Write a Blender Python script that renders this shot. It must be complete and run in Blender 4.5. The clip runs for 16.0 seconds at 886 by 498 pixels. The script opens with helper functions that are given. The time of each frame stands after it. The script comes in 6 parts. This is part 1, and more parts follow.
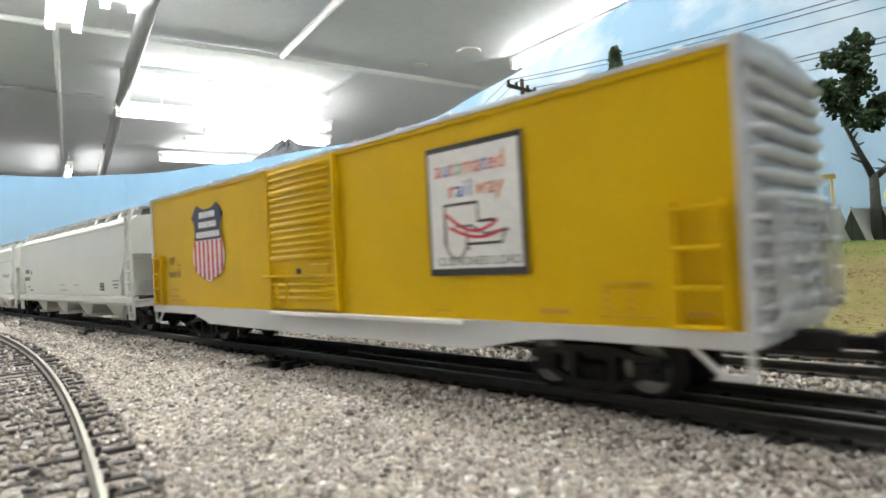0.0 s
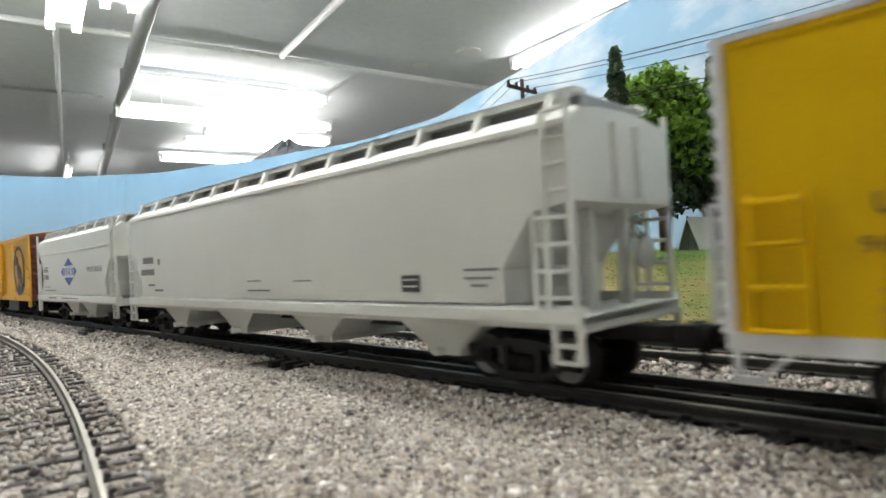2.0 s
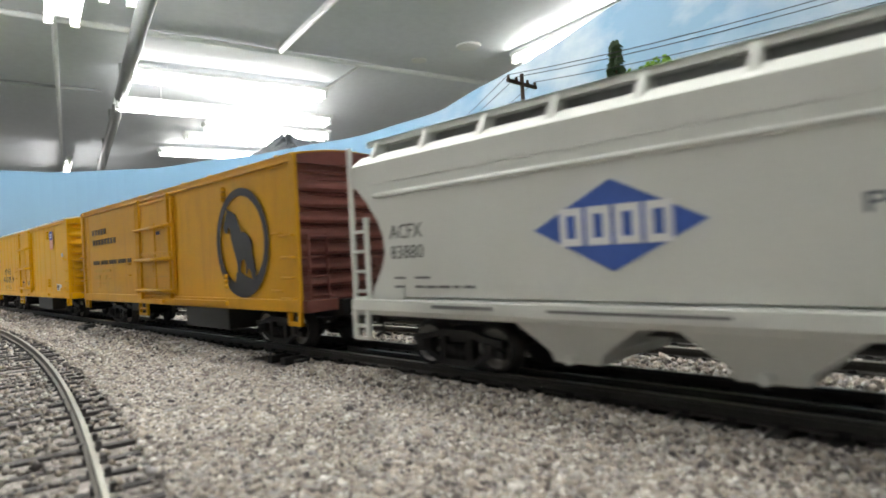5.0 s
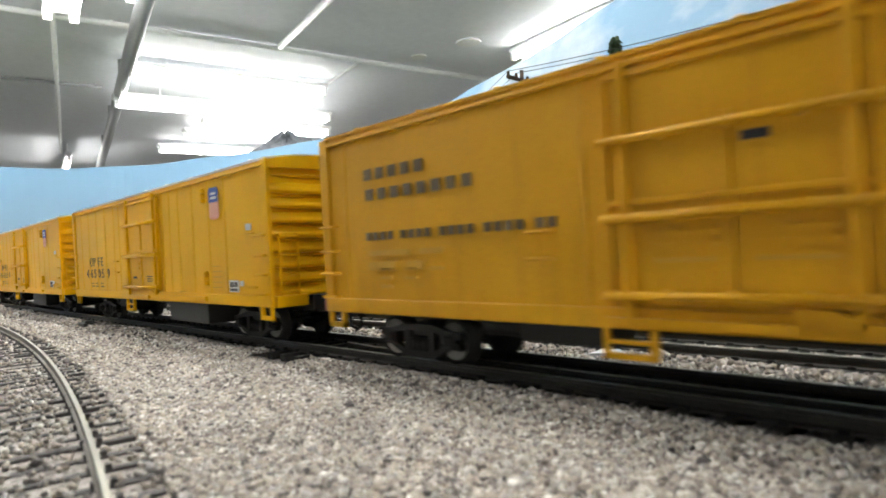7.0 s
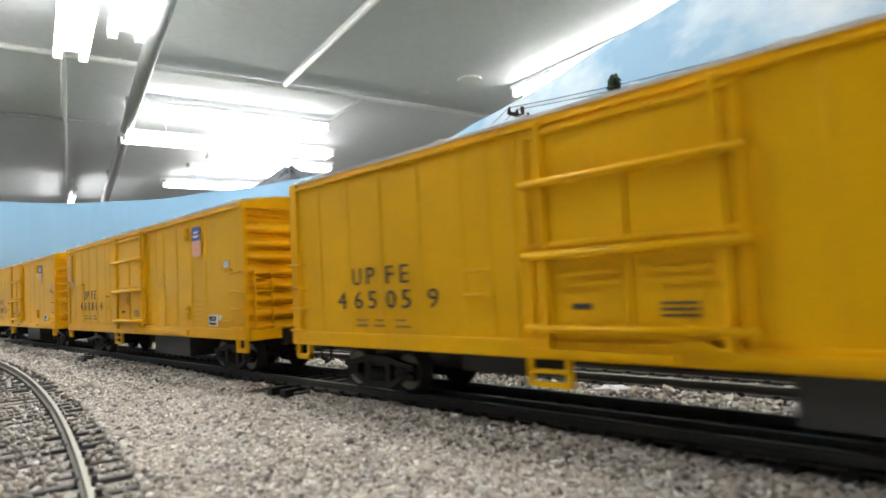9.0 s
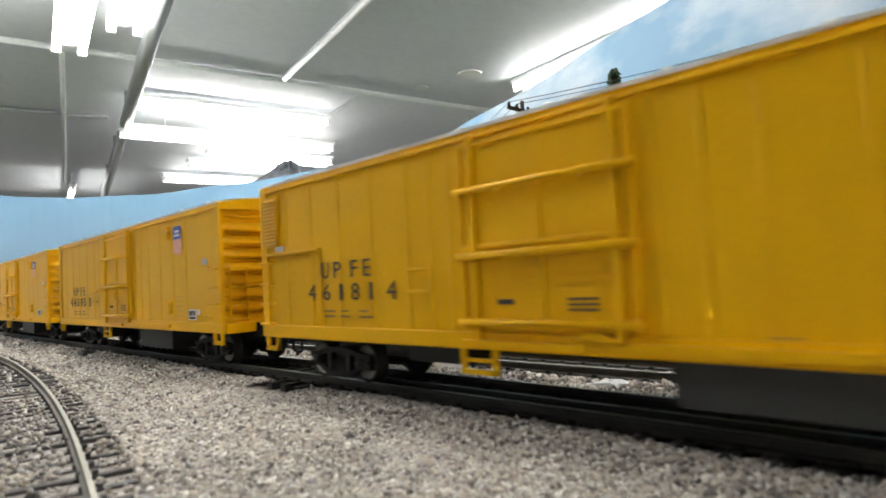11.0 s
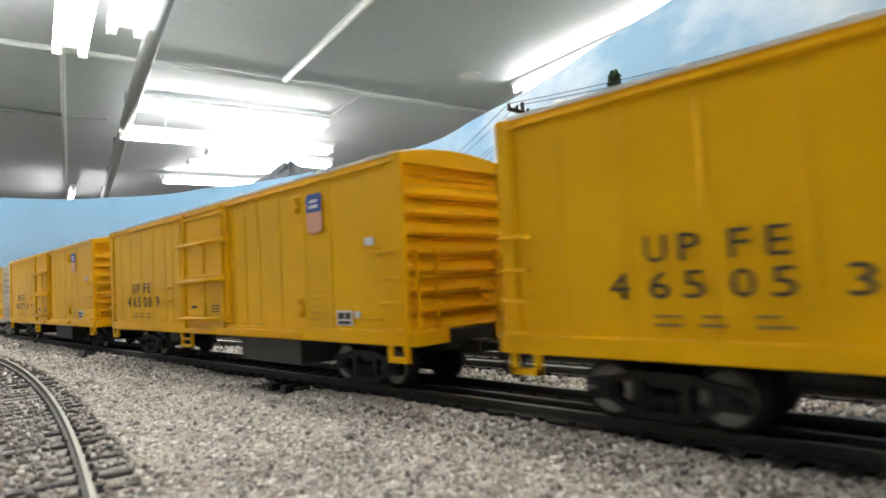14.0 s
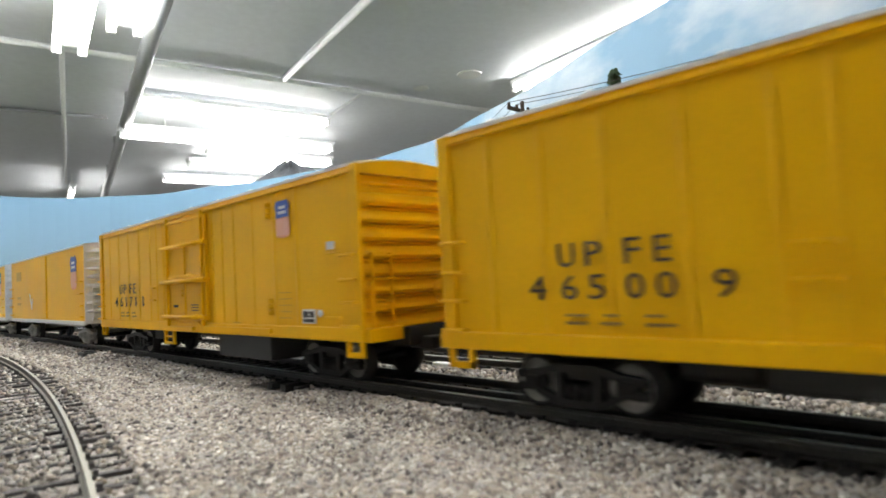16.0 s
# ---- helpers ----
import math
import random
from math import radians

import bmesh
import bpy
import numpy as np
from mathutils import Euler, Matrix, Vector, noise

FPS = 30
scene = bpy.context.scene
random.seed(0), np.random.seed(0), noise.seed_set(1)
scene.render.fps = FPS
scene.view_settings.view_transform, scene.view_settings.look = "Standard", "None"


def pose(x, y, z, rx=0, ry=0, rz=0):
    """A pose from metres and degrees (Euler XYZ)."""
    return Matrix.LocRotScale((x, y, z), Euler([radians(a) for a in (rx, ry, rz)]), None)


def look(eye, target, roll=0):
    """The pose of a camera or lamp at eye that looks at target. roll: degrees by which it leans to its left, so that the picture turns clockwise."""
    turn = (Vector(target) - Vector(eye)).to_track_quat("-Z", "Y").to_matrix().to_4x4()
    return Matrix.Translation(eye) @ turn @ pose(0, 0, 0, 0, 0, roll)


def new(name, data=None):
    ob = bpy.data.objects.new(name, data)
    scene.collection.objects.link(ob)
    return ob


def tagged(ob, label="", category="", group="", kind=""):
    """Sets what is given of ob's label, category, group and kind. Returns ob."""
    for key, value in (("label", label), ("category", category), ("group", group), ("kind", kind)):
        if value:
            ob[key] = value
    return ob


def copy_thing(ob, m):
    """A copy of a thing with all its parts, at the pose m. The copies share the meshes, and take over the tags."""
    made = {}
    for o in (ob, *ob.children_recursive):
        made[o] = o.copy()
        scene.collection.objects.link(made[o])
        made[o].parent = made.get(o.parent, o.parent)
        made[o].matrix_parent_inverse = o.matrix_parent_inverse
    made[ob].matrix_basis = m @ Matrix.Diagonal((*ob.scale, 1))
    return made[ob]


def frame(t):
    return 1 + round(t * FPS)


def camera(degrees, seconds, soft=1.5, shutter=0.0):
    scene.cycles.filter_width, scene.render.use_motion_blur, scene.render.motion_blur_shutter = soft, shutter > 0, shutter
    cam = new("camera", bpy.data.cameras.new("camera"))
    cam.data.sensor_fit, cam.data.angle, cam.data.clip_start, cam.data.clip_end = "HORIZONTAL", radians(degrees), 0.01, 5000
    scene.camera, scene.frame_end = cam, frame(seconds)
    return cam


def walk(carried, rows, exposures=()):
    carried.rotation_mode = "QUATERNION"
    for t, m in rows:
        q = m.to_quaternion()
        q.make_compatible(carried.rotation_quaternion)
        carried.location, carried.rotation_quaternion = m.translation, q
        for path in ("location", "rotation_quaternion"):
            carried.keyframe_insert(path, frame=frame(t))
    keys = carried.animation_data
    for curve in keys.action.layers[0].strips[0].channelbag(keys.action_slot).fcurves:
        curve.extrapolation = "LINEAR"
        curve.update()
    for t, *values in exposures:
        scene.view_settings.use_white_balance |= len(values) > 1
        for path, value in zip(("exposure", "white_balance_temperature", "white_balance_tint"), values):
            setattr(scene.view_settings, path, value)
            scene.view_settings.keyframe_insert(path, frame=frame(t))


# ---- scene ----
cam = camera(72.85, 16.0, soft=1.6, shutter=0.4)
cam.data.dof.use_dof = True
cam.data.dof.focus_distance = 0.30
cam.data.dof.aperture_fstop = 36

# The rail heads of the main track lie at z = RT; all lengths are those of the scale model itself.
RT = 0.006
EYE = Vector((0, 0, RT + 0.0251))
TILT = 0.050709
LEAN = -3.0376


def gaze(t, up, side=0.0):
    a, b = TILT + up, side
    return (t, look(EYE, EYE + Vector((math.sin(b) * math.cos(a), math.cos(b) * math.cos(a), math.sin(a))), LEAN))


# seconds and how far the camera is tipped up, in 1/1062 rad from the pose near the end
NOD = [(0, -39), (1.5, -39), (3, -38.5), (4.2, -45), (5.5, -51), (6, -57), (6.5, -58.5), (7, -53.5), (7.5, -37), (8, -20.5),
       (8.5, -4.5), (9, 7), (9.7, 5), (10.6, -1), (11.5, -3), (12, -3), (12.5, -10), (13, -5), (13.5, -1.5), (14, 0),
       (14.5, 0), (15, 2), (15.5, -4.5), (16, -2)]
walk(cam, [gaze(t, d / 1062.0) for t, d in NOD], exposures=[(0, 0.78), (0.5, 0.68), (1, 0.58), (2, 0.56), (3, 0.32), (5.5, 0.39), (6.5, 0.65), (8, 0.68), (9, 0.53), (12.5, 0.46), (16, 0.48)])

# ---- light ----
world = bpy.data.worlds.new("world")
scene.world = world
world.use_nodes = True
world.node_tree.nodes["Background"].inputs[0].default_value = (0.9, 0.95, 1.0, 1)
world.node_tree.nodes["Background"].inputs[1].default_value = 0.02

TUBE_GLOW = 17.0


# ---- materials ----
def mat(name, color, rough=0.5, metal=0.0, scale=60.0, vary=0.08, bump=0.0, fine=900.0, spec=0.5, dirt=0.0, random_tint=0.0):
    """A painted or plain surface with cloudy variation, fine grain and optional grime."""
    m = bpy.data.materials.new(name)
    m.use_nodes = True
    nt = m.node_tree
    b = nt.nodes["Principled BSDF"]
    b.inputs["Roughness"].default_value = rough
    b.inputs["Metallic"].default_value = metal
    b.inputs["Specular IOR Level"].default_value = spec
    tc = nt.nodes.new("ShaderNodeTexCoord")
    n1 = nt.nodes.new("ShaderNodeTexNoise")
    n1.inputs["Scale"].default_value = scale
    n1.inputs["Detail"].default_value = 5
    n2 = nt.nodes.new("ShaderNodeTexNoise")
    n2.inputs["Scale"].default_value = fine
    n2.inputs["Detail"].default_value = 3
    nt.links.new(tc.outputs["Object"], n1.inputs["Vector"])
    nt.links.new(tc.outputs["Object"], n2.inputs["Vector"])
    add = nt.nodes.new("ShaderNodeMath")
    add.operation = "ADD"
    nt.links.new(n1.outputs["Fac"], add.inputs[0])
    nt.links.new(n2.outputs["Fac"], add.inputs[1])
    ramp = nt.nodes.new("ShaderNodeMapRange")
    ramp.inputs[1].default_value, ramp.inputs[2].default_value = 0.7, 1.3
    ramp.inputs[3].default_value, ramp.inputs[4].default_value = 1 - vary, 1 + vary
    nt.links.new(add.outputs[0], ramp.inputs[0])
    last = ramp.outputs[0]
    if random_tint:
        oi = nt.nodes.new("ShaderNodeObjectInfo")
        mr = nt.nodes.new("ShaderNodeMapRange")
        mr.inputs[3].default_value, mr.inputs[4].default_value = 1 - random_tint, 1 + random_tint
        nt.links.new(oi.outputs["Random"], mr.inputs[0])
        mu = nt.nodes.new("ShaderNodeMath")
        mu.operation = "MULTIPLY"
        nt.links.new(last, mu.inputs[0])
        nt.links.new(mr.outputs[0], mu.inputs[1])
        last = mu.outputs[0]
    sc = nt.nodes.new("ShaderNodeVectorMath")
    sc.operation = "SCALE"
    sc.inputs[0].default_value = color
    nt.links.new(last, sc.inputs["Scale"])
    out = sc.outputs[0]
    if dirt:
        mx = nt.nodes.new("ShaderNodeMix")
        mx.data_type = "RGBA"
        n3 = nt.nodes.new("ShaderNodeTexNoise")
        n3.inputs["Scale"].default_value = scale * 2.2
        n3.inputs["Detail"].default_value = 8
        mp = nt.nodes.new("ShaderNodeMapping")
        mp.inputs["Scale"].default_value = (1.6, 1, 0.25)
        nt.links.new(tc.outputs["Object"], mp.inputs[0])
        nt.links.new(mp.outputs[0], n3.inputs["Vector"])
        r3 = nt.nodes.new("ShaderNodeMapRange")
        r3.inputs[1].default_value, r3.inputs[2].default_value = 0.52, 0.78
        r3.inputs[4].default_value = dirt
        nt.links.new(n3.outputs["Fac"], r3.inputs[0])
        nt.links.new(r3.outputs[0], mx.inputs["Factor"])
        nt.links.new(out, mx.inputs["A"])
        mx.inputs["B"].default_value = (color[0] * 0.35, color[1] * 0.3, color[2] * 0.3 + 0.01, 1)
        out = mx.outputs["Result"]
    nt.links.new(out, b.inputs["Base Color"])
    rr = nt.nodes.new("ShaderNodeMapRange")
    rr.inputs[3].default_value, rr.inputs[4].default_value = max(rough - 0.08, 0.02), min(rough + 0.1, 1)
    nt.links.new(n1.outputs["Fac"], rr.inputs[0])
    nt.links.new(rr.outputs[0], b.inputs["Roughness"])
    if bump:
        bp = nt.nodes.new("ShaderNodeBump")
        bp.inputs["Strength"].default_value = 0.5
        bp.inputs["Distance"].default_value = bump
        nt.links.new(n2.outputs["Fac"], bp.inputs["Height"])
        nt.links.new(bp.outputs[0], b.inputs["Normal"])
    return m


def glow(name, color, strength):
    m = bpy.data.materials.new(name)
    m.use_nodes = True
    b = m.node_tree.nodes["Principled BSDF"]
    b.inputs["Base Color"].default_value = (0.9, 0.9, 0.9, 1)
    b.inputs["Emission Color"].default_value = (*color, 1)
    b.inputs["Emission Strength"].default_value = strength
    return m


YELLOW = mat("armour_yellow_paint", (0.82, 0.445, 0.0005), 0.42, 0, 45, 0.06, 0.00003, 1800, 0.18, 0.10)
YELLOW_BOX = mat("lemon_yellow_paint", (0.68, 0.43, 0.001), 0.42, 0, 45, 0.05, 0.00003, 1800, 0.2, 0.07)
YELLOW_GN = mat("aged_orange_yellow_paint", (0.62, 0.315, 0.004), 0.45, 0, 55, 0.08, 0.00003, 1800, 0.3, 0.25)
GREY_CAR = mat("light_grey_paint", (0.66, 0.67, 0.63), 0.42, 0, 30, 0.04, 0.00002, 1800, 0.4, 0.06)
SILVER = mat("silver_paint", (0.62, 0.63, 0.64), 0.38, 0.25, 60, 0.05, 0.00003, 1600, 0.5, 0.06)
ROOF_GLEAM = mat("roof_gleam_paint", (0.68, 0.66, 0.60), 0.45, 0.1, 60, 0.06, 0.00003, 1600, 0.5, 0.1)
MAROON = mat("oxide_red_paint", (0.19, 0.062, 0.048), 0.5, 0, 60, 0.15, 0.00003, 1500, 0.4, 0.3)
BLACK = mat("black_plastic", (0.010, 0.0095, 0.0095), 0.55, 0, 90, 0.25, 0.00004, 1500, 0.4)
DARK = mat("dark_grey_plastic", (0.035, 0.036, 0.036), 0.55, 0, 90, 0.2, 0.00004, 1500, 0.4)
# Truck grey; on the hopper troughs it carries the shade under the boards.
TRUCK_GREY = mat("grey_truck_plastic", (0.30, 0.31, 0.31), 0.5, 0, 90, 0.15, 0.00004, 1500, 0.4)
STEEL = mat("worn_wheel_steel", (0.46, 0.45, 0.42), 0.4, 0.4, 200, 0.15, 0.00002, 2500)
RAIL = mat("nickel_rail", (0.18, 0.17, 0.14), 0.42, 0.6, 120, 0.2, 0.00003, 2500)
RAIL_BROWN = mat("rusty_rail_side", (0.10, 0.085, 0.065), 0.6, 0.2, 120, 0.3, 0.00003, 2500)
RAIL_DARK = mat("blackened_rail", (0.045, 0.042, 0.038), 0.5, 0.2, 120, 0.3, 0.00003, 2500)
TIE = mat("dark_sleeper_plastic", (0.018, 0.017, 0.016), 0.7, 0, 300, 0.3, 0.00008, 2500, 0.4, 0, 0.3)
TIE_DUSTY = mat("dusty_sleeper_plastic", (0.055, 0.050, 0.050), 0.75, 0, 300, 0.35, 0.00008, 2500, 0.3, 0, 0.35)
INK = mat("black_lettering", (0.03, 0.028, 0.028), 0.55)
INK_SOFT = mat("faded_lettering", (0.56, 0.31, 0.015), 0.55)
INK_MID = mat("brown_black_lettering", (0.12, 0.085, 0.03), 0.55)
INK_BROWN = mat("worn_brown_lettering", (0.26, 0.16, 0.03), 0.55)
INK_GREY = mat("grey_lettering", (0.16, 0.16, 0.16), 0.55)
NAVY = mat("navy_paint", (0.02, 0.032, 0.062), 0.5)
BLUE = mat("blue_paint", (0.045, 0.11, 0.42), 0.5)
PINK = mat("faded_red_paint", (0.76, 0.33, 0.20), 0.5)
PALE_PINK = mat("pale_pink_paint", (0.80, 0.52, 0.40), 0.5)
RED = mat("red_paint", (0.60, 0.035, 0.035), 0.5)
ORANGE = mat("orange_paint", (0.75, 0.2, 0.03), 0.5)
GREEN_INK = mat("green_paint", (0.12, 0.35, 0.16), 0.5)
WHITE = mat("white_paint", (0.80, 0.80, 0.78), 0.5)
CEIL = mat("white_ceiling_panel", (0.72, 0.74, 0.78), 0.6, 0, 1.2, 0.05, 0.0003, 30)
ROOMWALL = mat("white_wall_paint", (0.78, 0.78, 0.77), 0.6, 0, 1.5, 0.05, 0.0003, 40)
FLOORM = mat("grey_concrete_floor", (0.25, 0.24, 0.23), 0.6, 0, 2, 0.15, 0.0005, 60)
PIPE = mat("white_painted_steel", (0.88, 0.89, 0.89), 0.4, 0.1, 8, 0.08, 0.0002, 100)
PIPE_DARK = mat("galvanised_conduit", (0.36, 0.37, 0.38), 0.38, 0.4, 8, 0.1, 0.0002, 100)
TUBE = glow("fluorescent_tube", (0.985, 0.985, 0.935), TUBE_GLOW)
LEAF = mat("bright_foliage", (0.125, 0.235, 0.028), 0.8, 0, 40, 0.4, 0, 600, 0.2)
LEAF_DARK = mat("dark_foliage", (0.034, 0.058, 0.026), 0.85, 0, 40, 0.4, 0, 600, 0.2)
BARK = mat("bark", (0.10, 0.06, 0.04), 0.9, 0, 200, 0.3, 0.0003, 900, 0.2)
BARK_GREY = mat("grey_bark", (0.07, 0.07, 0.065), 0.9, 0, 200, 0.3, 0.0003, 900, 0.2)
CANVAS = mat("grey_canvas", (0.36, 0.37, 0.33), 0.9, 0, 60, 0.15, 0.0002, 1500, 0.2)
TENT_SHADE = mat("tent_inside_shade", (0.05, 0.06, 0.045), 0.9, 0, 60, 0.15, 0.0002, 1500, 0.2)
WOOD = mat("pale_timber", (0.62, 0.45, 0.16), 0.7, 0, 100, 0.12, 0.0001, 900, 0.2)
POLE = mat("dark_timber", (0.045, 0.03, 0.022), 0.8, 0, 200, 0.3, 0.0002, 900, 0.2)
WIREM = mat("black_wire", (0.02, 0.02, 0.02), 0.6)
ROCK = mat("grey_rock", (0.16, 0.17, 0.19), 0.9, 0, 25, 0.4, 0.002, 160, 0.2)


def ground_material():
    """Ballast grit and soil: pale stone grains between dark gaps."""
    m = bpy.data.materials.new("ballast_bed")
    m.use_nodes = True
    nt = m.node_tree
    b = nt.nodes["Principled BSDF"]
    b.inputs["Roughness"].default_value = 0.9
    b.inputs["Specular IOR Level"].default_value = 0.2
    tc = nt.nodes.new("ShaderNodeTexCoord")
    v = nt.nodes.new("ShaderNodeTexVoronoi")
    v.inputs["Scale"].default_value = 900
    nt.links.new(tc.outputs["Object"], v.inputs["Vector"])
    r = nt.nodes.new("ShaderNodeValToRGB")
    r.color_ramp.elements[0].color = (0.13, 0.115, 0.105, 1)
    r.color_ramp.elements[1].color = (0.44, 0.40, 0.37, 1)
    nt.links.new(v.outputs["Color"], r.inputs[0])
    nt.links.new(r.outputs[0], b.inputs["Base Color"])
    bp = nt.nodes.new("ShaderNodeBump")
    bp.inputs["Distance"].default_value = 0.0006
    bp.invert = True
    nt.links.new(v.outputs["Distance"], bp.inputs["Height"])
    nt.links.new(bp.outputs[0], b.inputs["Normal"])
    return m


def stone_material():
    m = bpy.data.materials.new("ballast_stone")
    m.use_nodes = True
    nt = m.node_tree
    b = nt.nodes["Principled BSDF"]
    b.inputs["Roughness"].default_value = 0.75
    b.inputs["Specular IOR Level"].default_value = 0.3
    g = nt.nodes.new("ShaderNodeNewGeometry")
    r = nt.nodes.new("ShaderNodeValToRGB")
    e = r.color_ramp.elements
    e[0].color = (0.10, 0.09, 0.09, 1)
    e[1].color = (0.76, 0.73, 0.69, 1)
    for p, c in ((0.12, (0.20, 0.175, 0.165, 1)), (0.32, (0.36, 0.31, 0.265, 1)), (0.52, (0.48, 0.41, 0.34, 1)), (0.70, (0.40, 0.375, 0.37, 1)), (0.88, (0.58, 0.52, 0.45, 1))):
        e.new(p).color = c
    nt.links.new(g.outputs["Random Per Island"], r.inputs[0])
    tc = nt.nodes.new("ShaderNodeTexCoord")
    n = nt.nodes.new("ShaderNodeTexNoise")
    n.inputs["Scale"].default_value = 1500
    nt.links.new(tc.outputs["Object"], n.inputs["Vector"])
    mr = nt.nodes.new("ShaderNodeMapRange")
    mr.inputs[3].default_value, mr.inputs[4].default_value = 0.7, 1.3
    nt.links.new(n.outputs["Fac"], mr.inputs[0])
    n2 = nt.nodes.new("ShaderNodeTexNoise")
    n2.inputs["Scale"].default_value = 22
    nt.links.new(tc.outputs["Object"], n2.inputs["Vector"])
    mr2 = nt.nodes.new("ShaderNodeMapRange")
    mr2.inputs[3].default_value, mr2.inputs[4].default_value = 0.57, 1.06
    nt.links.new(n2.outputs["Fac"], mr2.inputs[0])
    mm = nt.nodes.new("ShaderNodeMath")
    mm.operation = "MULTIPLY"
    nt.links.new(mr.outputs[0], mm.inputs[0])
    nt.links.new(mr2.outputs[0], mm.inputs[1])
    s = nt.nodes.new("ShaderNodeVectorMath")
    s.operation = "SCALE"
    nt.links.new(r.outputs[0], s.inputs[0])
    nt.links.new(mm.outputs[0], s.inputs["Scale"])
    nt.links.new(s.outputs[0], b.inputs["Base Color"])
    return m


def sky_material():
    """A hand-painted sky: blue, paler low down, with soft clouds."""
    m = bpy.data.materials.new("painted_sky")
    m.use_nodes = True
    nt = m.node_tree
    b = nt.nodes["Principled BSDF"]
    b.inputs["Roughness"].default_value = 0.6
    tc = nt.nodes.new("ShaderNodeTexCoord")
    mp = nt.nodes.new("ShaderNodeMapping")
    mp.inputs["Scale"].default_value = (1, 1, 2.2)
    nt.links.new(tc.outputs["Object"], mp.inputs[0])
    n = nt.nodes.new("ShaderNodeTexNoise")
    n.inputs["Scale"].default_value = 4.5
    n.inputs["Detail"].default_value = 6
    n.inputs["Roughness"].default_value = 0.55
    nt.links.new(mp.outputs[0], n.inputs["Vector"])
    r = nt.nodes.new("ShaderNodeMapRange")
    r.inputs[1].default_value, r.inputs[2].default_value = 0.42, 0.66
    nt.links.new(n.outputs["Fac"], r.inputs[0])
    sx = nt.nodes.new("ShaderNodeSeparateXYZ")
    nt.links.new(tc.outputs["Object"], sx.inputs[0])
    east = nt.nodes.new("ShaderNodeMapRange")
    east.inputs[1].default_value, east.inputs[2].default_value = -0.1, 0.25
    nt.links.new(sx.outputs[0], east.inputs[0])
    mu = nt.nodes.new("ShaderNodeMath")
    mu.operation = "MULTIPLY"
    nt.links.new(r.outputs[0], mu.inputs[0])
    nt.links.new(east.outputs[0], mu.inputs[1])
    low = nt.nodes.new("ShaderNodeMapRange")
    low.inputs[1].default_value, low.inputs[2].default_value = 0.08, 0.27
    nt.links.new(sx.outputs[2], low.inputs[0])
    fade = nt.nodes.new("ShaderNodeMath")
    fade.operation = "MULTIPLY"
    nt.links.new(mu.outputs[0], fade.inputs[0])
    nt.links.new(low.outputs[0], fade.inputs[1])
    high = nt.nodes.new("ShaderNodeMapRange")
    high.inputs[1].default_value, high.inputs[2].default_value = 0.05, 0.36
    nt.links.new(sx.outputs[2], high.inputs[0])
    base = nt.nodes.new("ShaderNodeMix")
    base.data_type = "RGBA"
    nt.links.new(high.outputs[0], base.inputs["Factor"])
    base.inputs["A"].default_value = (0.165, 0.25, 0.34, 1)
    base.inputs["B"].default_value = (0.125, 0.24, 0.365, 1)
    cl = nt.nodes.new("ShaderNodeMix")
    cl.data_type = "RGBA"
    nt.links.new(fade.outputs[0], cl.inputs["Factor"])
    nt.links.new(base.outputs["Result"], cl.inputs["A"])
    cl.inputs["B"].default_value = (0.40, 0.43, 0.47, 1)
    nt.links.new(cl.outputs["Result"], b.inputs["Base Color"])
    return m


